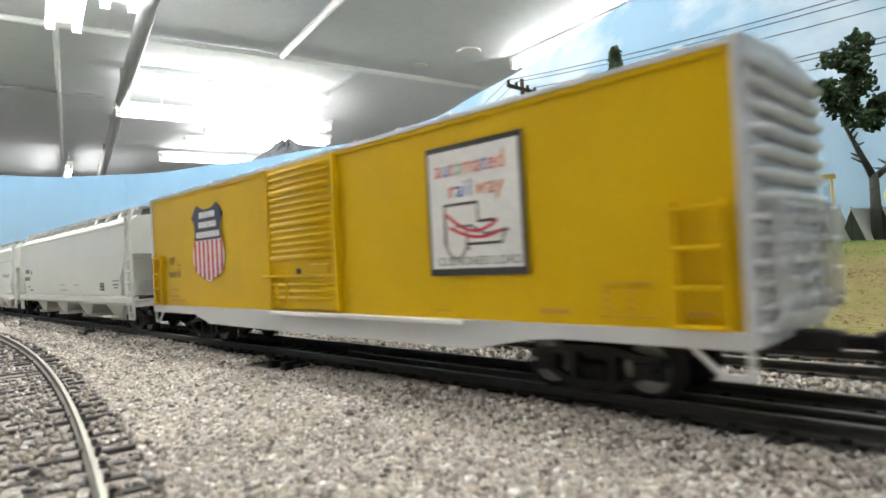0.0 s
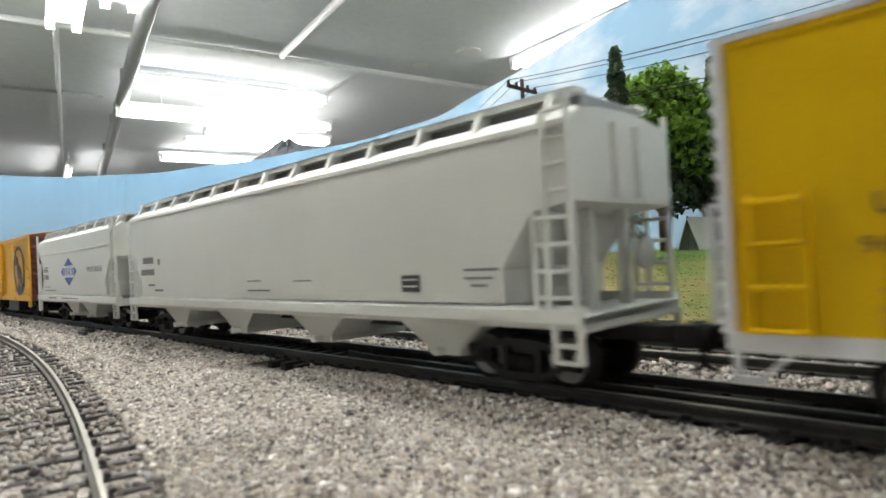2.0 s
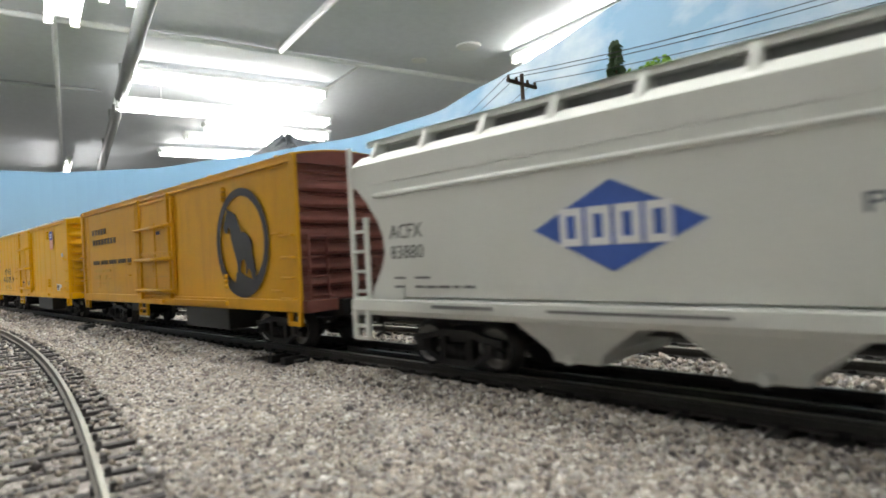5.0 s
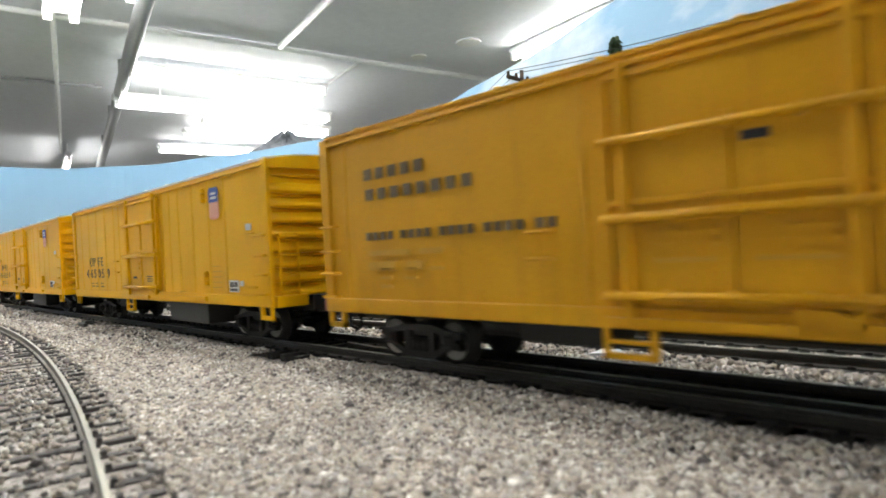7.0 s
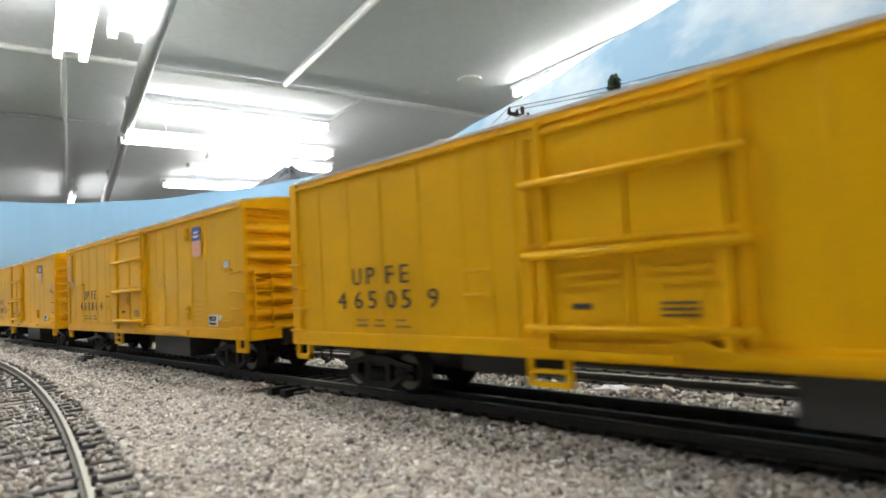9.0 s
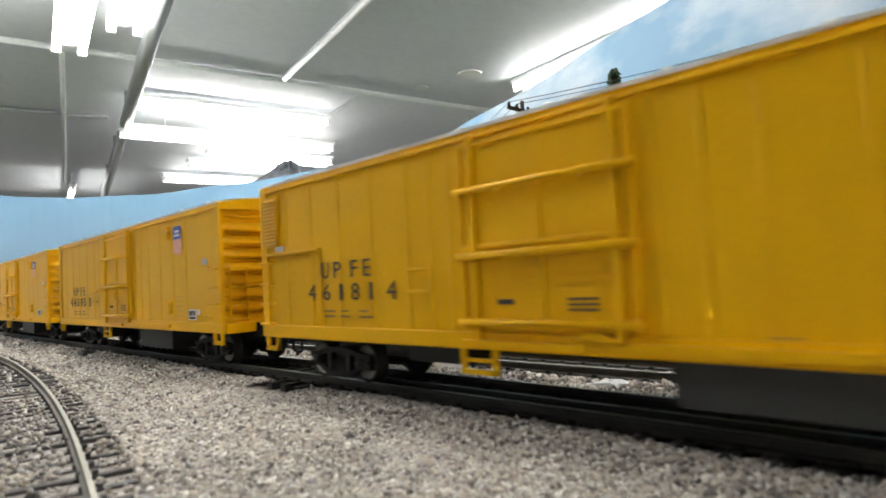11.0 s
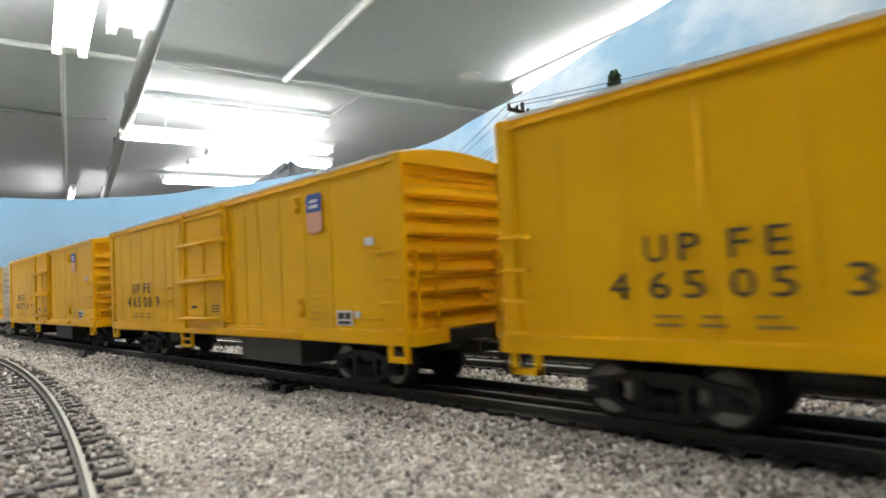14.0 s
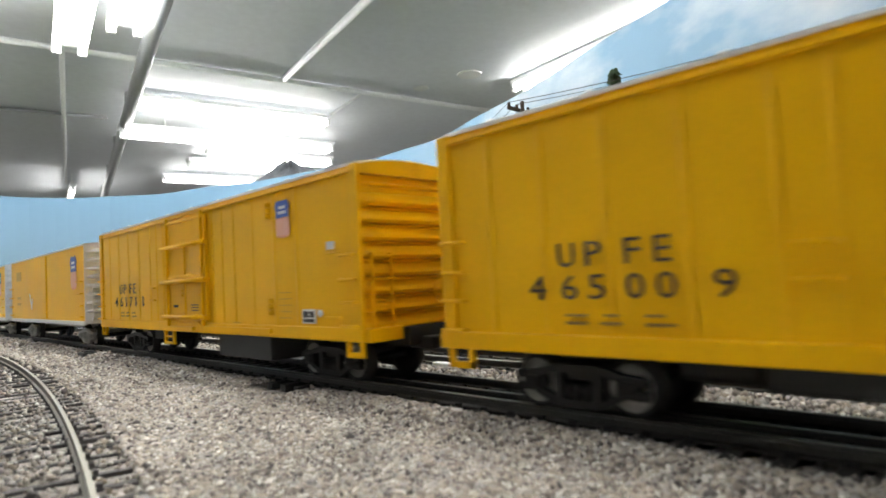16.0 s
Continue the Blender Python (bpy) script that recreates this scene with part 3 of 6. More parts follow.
def straight_track(off, label, s0, s1, ties, extra=None, material=RAIL_DARK):
    top = new("track")
    tagged(top, label, "track", "railway tracks")
    for e in (-1, 1):
        bm = bmesh.new()
        loft(bm, [[(x, e * 8.75 + y, z) for y, z in RAIL_PROFILE] for x in (s0, s1)])
        polish(part("rail", bm, material, top))
    if extra:
        a, y = extra
        bm = bmesh.new()
        loft(bm, [[(x, y + dy * k + sh, z) for dy, z in RAIL_PROFILE] for x, k, sh in ((s0, 1, 0), (a - 14, 1, 0), (a, 0.35, -1.5))])
        polish(part("inner_rail", bm, material, top))
    x = s0 + 3
    while x < s1:
        ob = share("tie", ties, top, pose(x * MM, 0, 0, 0, 0, random.uniform(-0.8, 0.8)))
        x += 7.1
    top.matrix_basis = rail_pose(0, off * MM)
    return top


def curved_track(ties):
    top = new("track")
    tagged(top, "curved nickel-silver rails on dusty half-buried sleepers", "track", "railway tracks")
    a0 = math.atan2(ARC_A.y - ARC_C.y, ARC_A.x - ARC_C.x)
    a1 = math.atan2(ARC_B.y - ARC_C.y, ARC_B.x - ARC_C.x)
    if a1 - a0 > math.pi:
        a1 -= 2 * math.pi
    if a1 - a0 < -math.pi:
        a1 += 2 * math.pi
    da = (a1 - a0)
    lo, hi = a0 - da * 0.30, a1 + da * 3.0
    for r in (ARC_R, ARC_R - 0.0165):
        rings = []
        for k in range(121):
            a = lo + (hi - lo) * k / 120
            c, s = math.cos(a), math.sin(a)
            rings.append([(ARC_C.x + c * (r + y * MM * 0.66), ARC_C.y + s * (r + y * MM * 0.66), RT + z * MM) for y, z in RAIL_PROFILE])
        bm = bmesh.new()
        loft(bm, rings, smooth=False)
        polish(part("rail", bm, RAIL_BROWN, top, "", 1), RT - 0.0003)
    a = lo
    step = math.copysign(0.0071 / ARC_R, hi - lo)
    for k in range(int(abs((hi - lo) / step))):
        r = ARC_R - 0.00825
        share("tie", ties, top, pose(ARC_C.x + math.cos(a) * r, ARC_C.y + math.sin(a) * r, RT - 0.0002 + random.uniform(-0.0004, 0.0001), 0, 0, math.degrees(a) + 90 + random.uniform(-1.2, 1.2)))
        a += step


# ---- rolling stock: x runs from the leading end to the trailing end, y to the near side, z up from the rail head, in mm ----
def wheel_meshes():
    bm = bmesh.new()
    for e in (-1, 1):
        prof = [(5.9, 0.5), (5.9, 0.9), (5.2, 1.3), (4.95, 3.0), (4.1, 3.0), (3.7, 2.3), (2.0, 1.9), (1.4, 2.6), (0.0, 2.6)]
        for side_prof in (prof, [(5.9, 0.5), (4.2, 0.4), (2.0, 0.6), (0, 0.6)]):
            for (r0, w0), (r1, w1) in zip(side_prof, side_prof[1:]):
                n = 22
                for i in range(n):
                    q = []
                    for rr, ww, ang in ((r0, w0, i), (r0, w0, i + 1), (r1, w1, i + 1), (r1, w1, i)):
                        t = 2 * math.pi * ang / n
                        q.append(bm.verts.new((rr * math.cos(t), e * (6.6 + ww), rr * math.sin(t))))
                    bm.faces.new(q)
    bmesh.ops.remove_doubles(bm, verts=bm.verts, dist=0.001)
    bmesh.ops.dissolve_degenerate(bm, edges=bm.edges, dist=0.001)
    for f in bm.faces:
        f.smooth = True
    rod(bm, (0, -9, 0), (0, 9, 0), 0.9, 8)
    me = finish("wheelset", bm, BLACK)
    me.materials.append(STEEL)
    for p in me.polygons:
        c = p.center
        r = math.hypot(c.x, c.z)
        if abs(c.y) > 0.0084 and 0.0025 < r < 0.0041:
            p.material_index = 1
    return me


def sideframe_mesh(material, name):
    """A cast sideframe: arched top bar, sagging lower bar, bolster spring window, journal boxes."""
    bm = bmesh.new()
    top = [(-13.0, 6.4), (-9, 6.8), (-4.5, 8.0), (4.5, 8.0), (9, 6.8), (13.0, 6.4)]
    low = [(-13.0, 3.9), (-9.5, 4.1), (-4.6, 1.6), (4.6, 1.6), (9.5, 4.1), (13.0, 3.9)]
    for e in (-1, 1):
        y0 = e * 10.6
        loft(bm, [[(x, y0 + y, z + dz) for y, dz in ((-0.9, -0.9), (0.9, -0.9), (0.9, 0.5), (-0.9, 0.5))] for x, z in top])
        loft(bm, [[(x, y0 + y, z + dz) for y, dz in ((-0.8, -0.7), (0.8, -0.7), (0.8, 0.7), (-0.8, 0.7))] for x, z in low])
        for x in (-3.9, 3.9):
            box(bm, x - 0.8, x + 0.8, y0 - 0.8, y0 + 0.8, 1.6, 8)
        for x in (-1.8, 0, 1.8):
            rod(bm, (x, y0 + 0.2 * e, 2.2), (x, y0 + 0.2 * e, 5.4), 0.75, 8)
        for x in (-9.6, 9.6):
            box(bm, x - 2, x + 2, y0 - 1.0, y0 + 1.0, 3.4, 6.9, 0.3)
            box(bm, x - 1.3, x + 1.3, y0 + e * 0.9 - 0.7, y0 + e * 0.9 + 0.7, 3.9, 6.2, 0.3)
    return finish(name, bm, material)


def bolster_mesh(material, name):
    bm = bmesh.new()
    box(bm, -3, 3, -10.2, 10.2, 5.6, 8.2, 0.3)
    rod(bm, (0, 0, 8), (0, 0, 11), 3, 14)
    box(bm, -10, 10, -3, 3, 6.4, 7.6, 0.2)
    for e in (-1, 1):
        box(bm, e * 5.2 - 0.6, e * 5.2 + 0.6, -8, 8, 3.4, 5.2)
    return finish(name, bm, material)


WHEEL = wheel_meshes()
FRAMES = {"black": (sideframe_mesh(BLACK, "sideframe"), bolster_mesh(BLACK, "bolster")), "grey": (sideframe_mesh(TRUCK_GREY, "sideframe"), bolster_mesh(TRUCK_GREY, "bolster"))}
WHEEL_Z = 4.95


def add_trucks(car, places, paint="black"):
    for x in places:
        truck = share("truck", FRAMES[paint][1], car, pose(x * MM, 0, 0))
        share("sideframe", FRAMES[paint][0], truck)
        for w in (-9.6, 9.6):
            share("wheelset", WHEEL, truck, pose(w * MM, 0, WHEEL_Z * MM))


def coupler_mesh():
    bm = bmesh.new()
    box(bm, -6.5, 2, -2.4, 2.4, 8.2, 11.2, 0.4)
    box(bm, -11.5, -6, -1.1, 1.1, 8.7, 10.7, 0.3)
    loft(bm, [[(x, y, z) for y, z in ((a, 7.6), (b, 7.6), (b, 11.4), (a, 11.4))] for x, a, b in ((-10.8, -1.6, 1.9), (-12.2, -2.6, 2.9), (-14.0, -3.0, 0.4), (-15.4, -2.6, -1.0))])
    rod(bm, (-12.2, 1.8, 7.2), (-12.2, 1.8, 11.8), 1.1, 10)
    rod(bm, (-11.2, 0, 8), (-11.2, 0, 4.6), 0.45, 6)
    rod(bm, (-11.2, 0, 4.6), (-12.6, -1.4, 3.4), 0.45, 6)
    return finish("coupler", bm, BLACK)


COUPLER = coupler_mesh()


def add_couplers(car, length, front=True, rear=True):
    if front:
        share("coupler", COUPLER, car, pose(0, 0, 0))
    if rear:
        share("coupler", COUPLER, car, pose(length * MM, 0, 0, 0, 0, 180))


W = 36.7
HY = W / 2


def box_rings(length, z0, eave, peak, half, inset=0.25):
    """Cross-sections of a box body with a shallow arched roof, ends slightly rounded."""
    def ring(x, d):
        h = half - d
        pts = [(x, -h, z0), (x, h, z0), (x, h, eave - d)]
        for k in range(1, 8):
            t = k / 8
            pts.append((x, h - 2 * h * t, eave - d + (peak - eave) * math.sin(math.pi * t) ** 0.8))
        pts.append((x, -h, eave - d))
        return pts
    return [ring(0, inset), ring(inset, 0), ring(length - inset, 0), ring(length, inset)]


def rib_bar(bm, x, z, half, t, h, taper=0.25):
    """One pressed horizontal rib of a steel car end, bulging out along -x (t > 0) or +x."""
    rings = []
    for k in range(9):
        y = -half + 2 * half * k / 8
        g = min(1.0, taper + (1 - taper) * math.sin(math.pi * k / 8) ** 0.35) if k not in (0, 8) else 0.35
        rings.append([(x - t * g * math.cos(a), y, z + h * g * math.sin(a)) for a in (-1.57, -0.9, -0.3, 0.3, 0.9, 1.57)])
    loft(bm, rings, smooth=True)


def dart_rib(bm, x, z, half, t, h, deep):
    """A pressed dart rib: a sloping upper face that ends in a sharp lower lip, running to points at both sides."""
    rings = []
    for k in range(13):
        y = -half + 2 * half * k / 12
        g = 0.12 + 0.88 * min(1.0, 2.6 * math.sin(math.pi * k / 12)) ** 0.8
        rings.append([(x - t * d * deep * g, y, z + e * h * (0.55 + 0.45 * g)) for d, e in ((0, -1.0), (0.72, -0.85), (1.0, -0.45), (0.9, 0.0), (0.42, 0.65), (0, 1.0))])
    loft(bm, rings, smooth=False)


def end_ladder(bm, x, sgn, y0, y1, zs, proud=1.3):
    for y in (y0, y1):
        a, b = sorted((x + sgn * (proud - 0.6), x + sgn * proud))
        box(bm, a, b, y - 0.25, y + 0.25, zs[0] - 1.4, zs[-1] + 0.8)
        for z in (zs[0] - 1.0, zs[-1] + 0.4):
            box(bm, min(x, x + sgn * proud), max(x, x + sgn * proud), y - 0.25, y + 0.25, z - 0.3, z + 0.3)
    for z in zs:
        rod(bm, (x + sgn * proud, y0, z), (x + sgn * proud, y1, z), 0.32, 6)


def grab(bm, x0, x1, z, y=HY, out=1.2, r=0.3):
    rod(bm, (x0, y + out, z), (x1, y + out, z), r, 6)
    for x in (x0, x1):
        rod(bm, (x, y, z), (x, y + out, z), r, 6)


RL = 194.8


def reefer(paint, end_paint, label, goat=False):
    """A plug-door mechanical refrigerator car."""
    car = tagged(new("refrigerator_car"), label, "freight car", "freight cars of the train")
    bm = bmesh.new()
    loft(bm, [[(p[0] + 2.0, p[1], p[2]) for p in r] for r in box_rings(RL - 4.0, 12.3, 53.4, 55.4, HY - 0.4)])
    part("body", bm, paint, car)
    # sill, eave strip, posts
    for e in (-1, 1):
        yy = e * (HY - 0.2)
        bm = bmesh.new()
        box(bm, 0, RL, yy - 0.5, yy + 0.5, 11.3, 14.6, 0.2)
        part("side_sill", bm, paint, car)
        bm = bmesh.new()
        box(bm, 1.5, RL - 1.5, yy - 0.45, yy + 0.55, 51.3, 52.1, 0.15)
        part("eave_strip", bm, paint, car)
        for x in (1.2, RL - 1.2):
            bm = bmesh.new()
            box(bm, x - 1.6, x + 1.6, min(yy + e * 0.48, yy - e * 0.6), max(yy + e * 0.48, yy - e * 0.6), 11.35, 53.2, 0.2)
            part("corner_post", bm, paint, car)
    ribs = (27.6, 39.2, 51.4, 63.4, 71.3, 78.4, 121.0, 127.0, 133.8, 146.0, 158.6, 170.6, 182.5) if not goat else (121.5, 186)
    for x in ribs:
        w = 0.75 if x in (27.6, 39.2, 121.0) else 0.5
        for e in (-1, 1):
            bm = bmesh.new()
            loft(bm, [[(x + a * k, e * (HY - 0.5 + d), z) for a, d in ((-w * 1.6, 0), (-w * 0.4, 0.3), (w * 0.4, 0.3), (w * 1.6, 0))] for z, k in ((14.5, 0.6), (15.6, 1), (49.8, 1), (51.3, 0.7))])
            part("side_post", bm, paint, car)
    # plug door with its locking bars
    door = None
    for e in (1, -1):
        bm = bmesh.new()
        box(bm, 81.5, 117.5, e * HY - 0.45, e * HY + 0.35, 15.2, 50.6, 0.25)
        door = part("door", bm, paint, car, "ribbed plug door with locking bars")
        for x in (84.5, 114.0):
            bm = bmesh.new()
            box(bm, x - 0.75, x + 0.75, e * HY + e * 0.2 - 0.3, e * HY + e * 1.0 + 0.3, 12.8, 52.0, 0.25)
            part("locking_bar", bm, paint, door)
        bm = bmesh.new()
        box(bm, 98.5, 99.5, e * HY + e * 0.2 - 0.3, e * HY + e * 0.5 + 0.3, 16, 42, 0.15)
        part("locking_bar", bm, paint, door)
        for x in (82.0, 117.0):
            bm = bmesh.new()
            box(bm, x - 0.5, x + 0.5, e * HY + e * 0.3 - 0.3, e * HY + e * 0.5 + 0.3, 15.4, 50.4, 0.15)
            part("door_edge", bm, paint, door)
        for z in (50.0, 30.6):
            bm = bmesh.new()
            box(bm, 82.5, 116.5, e * HY + e * 0.3 - 0.3, e * HY + e * 0.6 + 0.3, z - 0.45, z + 0.45, 0.15)
            part("door_stiffener", bm, paint, door)
        for z, r in (((40.2, 0.6), (28.3, 0.7), (16.6, 0.6)) if goat else ((41.3, 0.6), (28.9, 0.75), (16.6, 0.6))):
            bm = bmesh.new()
            rod(bm, (80.5, e * (HY + 1.5), z), (117.8, e * (HY + 1.5), z), r, 8)
            for x in (82, 84.5, 90, 99, 108, 114, 116.5):
                box(bm, x - 0.6, x + 0.6, min(e * HY, e * (HY + 1.9)), max(e * HY, e * (HY + 1.9)), z - 0.8, z + 0.8, 0.15)
            part("door_rail", bm, paint, door)
        for x0, x1 in ((86.5, 96.5), (101, 111)):
            bm = bmesh.new()
            for z in (25.6, 23.9):
                box(bm, x0, x1, e * HY + e * 0.3 - 0.2, e * HY + e * 0.7 + 0.2, z - 0.4, z + 0.4)
            part("hand_lever", bm, paint, door)
        bm = bmesh.new()
        loft(bm, [[(x, e * (HY + y), z + dz) for y, dz in ((-0.3, -0.7), (1.3, -0.7), (1.3, 0.7), (-0.3, 0.7))] for x, z in ((40.5, 13.0), (84, 13.0), (88, 14.6), (92, 14.6))])
        box(bm, 92, 118, e * HY - 0.3, e * HY + e * 1.0 + 0.3, 12.0, 13.2)
        part("slide_rail", bm, paint, car)
        bm = bmesh.new()
        box(bm, 110.3, 119, e * HY - 0.5, e * HY + 0.5, 6.6, 7.5)
        for x in (110.7, 118.6):
            box(bm, x - 0.5, x + 0.5, e * HY - 0.5, e * HY + 0.5, 6.6, 11.4)
        box(bm, 110.3, 119, e * HY - 0.5, e * HY + 0.5, 9.0, 9.6)
        part("door_step", bm, paint, car)
    # hinges
    for z in (46.5, 19.5):
        bm = bmesh.new()
        for dz in (-1.4, 0.2, 1.8):
            blob(bm, (41.4, HY, z + dz), 1.0, 1.1, 0.9)
        part("hinge", bm, paint, car)
    # corner steps and grab irons
    for x0, x1 in ((0.2, 6.6), (RL - 6.6, RL - 0.2)):
        for e in (-1, 1):
            bm = bmesh.new()
            y = e * (HY - 0.4)
            box(bm, x0, x1, y - 0.5, y + 0.5, 7.6, 8.8)
            for x in (x0 + 0.6, x1 - 0.6):
                box(bm, x - 0.6, x + 0.6, y - 0.5, y + 0.5, 7.6, 11.6)
            part("corner_step", bm, paint, car)
            for z in (31.8, 26.0, 20.6, 15.0):
                bm = bmesh.new()
                grab(bm, x0 + 1.0, x1 + 0.3, z, e * HY, e * 1.3, 0.36)
                part("rung", bm, paint, car)
    for x0, x1, z, out in ((8.0, 12.8, 32.7, 0.5), (8.0, 14.0, 17.0, 0.5), (127.6, 133.2, 27.2, 0.7), (127.6, 133.2, 22.6, 0.7)):
        bm = bmesh.new()
        grab(bm, x0, x1, z, HY, out, 0.32)
        part("grab_iron", bm, paint, car)
    # pressed ends
    for x, t in ((0.2, 1), (RL - 0.2, -1)):
        bm = bmesh.new()
        xe = x + t * 1.4
        box(bm, min(xe, xe + t * 0.8), max(xe, xe + t * 0.8), -HY + 0.8, HY - 0.8, 12.6, 53.2, 0.2)
        panel = part("end_panel", bm, end_paint, car)
        bm = bmesh.new()
        loft(bm, [[(a, y, z) for y, z in [(-HY + 0.5, 50.9)] + [(-HY + 0.5 + (2 * HY - 1) * k / 10, 53.0 + 2.0 * math.sin(math.pi * k / 10) ** 0.8) for k in range(11)] + [(HY - 0.5, 50.9)]] for a in (x - t * 0.5, x + t * 2.4)])
        part("end_cap", bm, end_paint, car)
        bm = bmesh.new()
        rib_bar(bm, xe, 48.8, HY - 2.4, t * 0.9, 0.6, 0.8)
        share("end_rib", finish("end_rib", bm, end_paint), panel)
        for k in range(8):
            bm = bmesh.new()
            dart_rib(bm, xe, 45.1 - 4.28 * k, HY - 0.9, t, 1.8, 2.3)
            share("end_rib", finish("end_rib", bm, end_paint), panel)
            bm = bmesh.new()
            rib_bar(bm, xe, 43.0 - 4.28 * k, HY - 2.0, t * 0.5, 0.35, 0.8)
            share("end_bead", finish("end_bead", bm, end_paint), panel)
        bm = bmesh.new()
        end_ladder(bm, x - t * 0.6, -t, -HY + 2.2, -HY + 8.0, (15.5, 20.6, 25.8, 31.2), 1.6)
        part("end_ladder", bm, end_paint, car)
        bm = bmesh.new()
        end_ladder(bm, x - t * 0.6, -t, HY - 8.0, HY - 2.2, (15.5, 20.6, 25.8, 31.2), 1.6)
        part("end_ladder", bm, end_paint, car)
        bm = bmesh.new()
        for e in (-1, 1):
            box(bm, min(x, x - t * 2.6), max(x, x - t * 2.6), min(e * 8.0, e * (HY - 0.4)), max(e * 8.0, e * (HY - 0.4)), 11.2, 14.4, 0.2)
        part("end_sill", bm, end_paint, car)
        bm = bmesh.new()
        box(bm, min(x, x - t * 2.9), max(x, x - t * 2.9), -6.6, 6.6, 9.4, 13.9, 0.3)
        part("draft_box", bm, BLACK, car, "black coupler pocket under the car end")
        bm = bmesh.new()
        for k in range(16):
            a, b = 2 * math.pi * k / 16, 2 * math.pi * (k + 1) / 16
            rod(bm, (x - t * 2.6, -5.6 + 2.7 * math.cos(a), 22.4 + 2.7 * math.sin(a)), (x - t * 2.6, -5.6 + 2.7 * math.cos(b), 22.4 + 2.7 * math.sin(b)), 0.32, 6)
            if k % 4 == 0:
                rod(bm, (x - t * 2.6, -5.6, 22.4), (x - t * 2.6, -5.6 + 2.7 * math.cos(a), 22.4 + 2.7 * math.sin(a)), 0.25, 5)
        rod(bm, (x - t * 0.6, -5.6, 22.4), (x - t * 2.7, -5.6, 22.4), 0.5, 8)
        part("brake_wheel", bm, end_paint, car)
    # roof sheet and underframe
    bm = bmesh.new()
    rings = [[(x, y, 53.55 + 2.15 * math.cos(y / HY * 1.5)) for y in np.linspace(-HY + 0.1, HY - 0.1, 13)] for x in (1.6, RL - 1.6)]
    rings = [r + [(p[0], p[1], p[2] - 0.7) for p in r[::-1]] for r in rings]
    loft(bm, rings)
    for k in range(9):
        x = 12 + k * 21.3
        box(bm, x - 0.6, x + 0.6, -HY + 1.5, HY - 1.5, 53.4, 54.6, 0.1)
    # Plain cars: the pale colour paints in light caught along the roof edge.
    part("roof", bm, ROOF_GLEAM if not goat else paint, car, "roof sheet coloured pale for the light along its edge" if not goat else "")
    bm = bmesh.new()
    box(bm, 3, RL - 3, -3.2, 3.2, 8.4, 12.4, 0.2)
    box(bm, 4, RL - 4, -HY + 1, HY - 1, 11.2, 12.4)
    part("centre_sill", bm, BLACK, car)
    bm = bmesh.new()
    box(bm, 45, 78, 4, HY - 1.6, 4.2, 11.8, 0.3)
    box(bm, 45, 78, -HY + 1.6, -4, 4.2, 11.8, 0.3)
    part("equipment_box", bm, DARK, car, "dark grey underfloor equipment box")
    bm = bmesh.new()
    box(bm, 120, 138, 6, HY - 3, 7.5, 11.8, 0.3)
    rod(bm, (140, 8, 9), (152, 8, 9), 2.2, 12)
    part("air_tank", bm, BLACK, car)
    add_couplers(car, RL)
    add_trucks(car, (24.5, RL - 24.5))
    return car


SHIELD_SMALL = [(-0.86, 0.06), (-0.80, 0.34), (-0.86, 0.52), (-1, 0.66), (-0.80, 0.84), (-0.62, 0.97), (-0.34, 0.86), (0, 0.83), (0.34, 0.86), (0.62, 0.97), (0.80, 0.84), (1, 0.66), (0.86, 0.52), (0.80, 0.34), (0.86, 0.06), (0.97, -0.2), (1, -0.48), (0.86, -0.70), (0.6, -0.84), (0.25, -0.91), (0, -1), (-0.25, -0.91), (-0.6, -0.84), (-0.86, -0.70), (-1, -0.48), (-0.97, -0.2)]


SHIELD_FLAT = [(-0.92, 0.06), (-0.88, 0.4), (-1, 0.62), (-0.86, 0.84), (-0.6, 0.97), (-0.3, 0.90), (0, 0.94), (0.3, 0.90), (0.6, 0.97), (0.86, 0.84), (1, 0.62), (0.88, 0.4), (0.92, 0.06), (0.98, -0.3), (0.98, -0.66), (0.86, -0.86), (0.6, -0.95), (0, -1), (-0.6, -0.95), (-0.86, -0.86), (-0.98, -0.66), (-0.98, -0.3)]


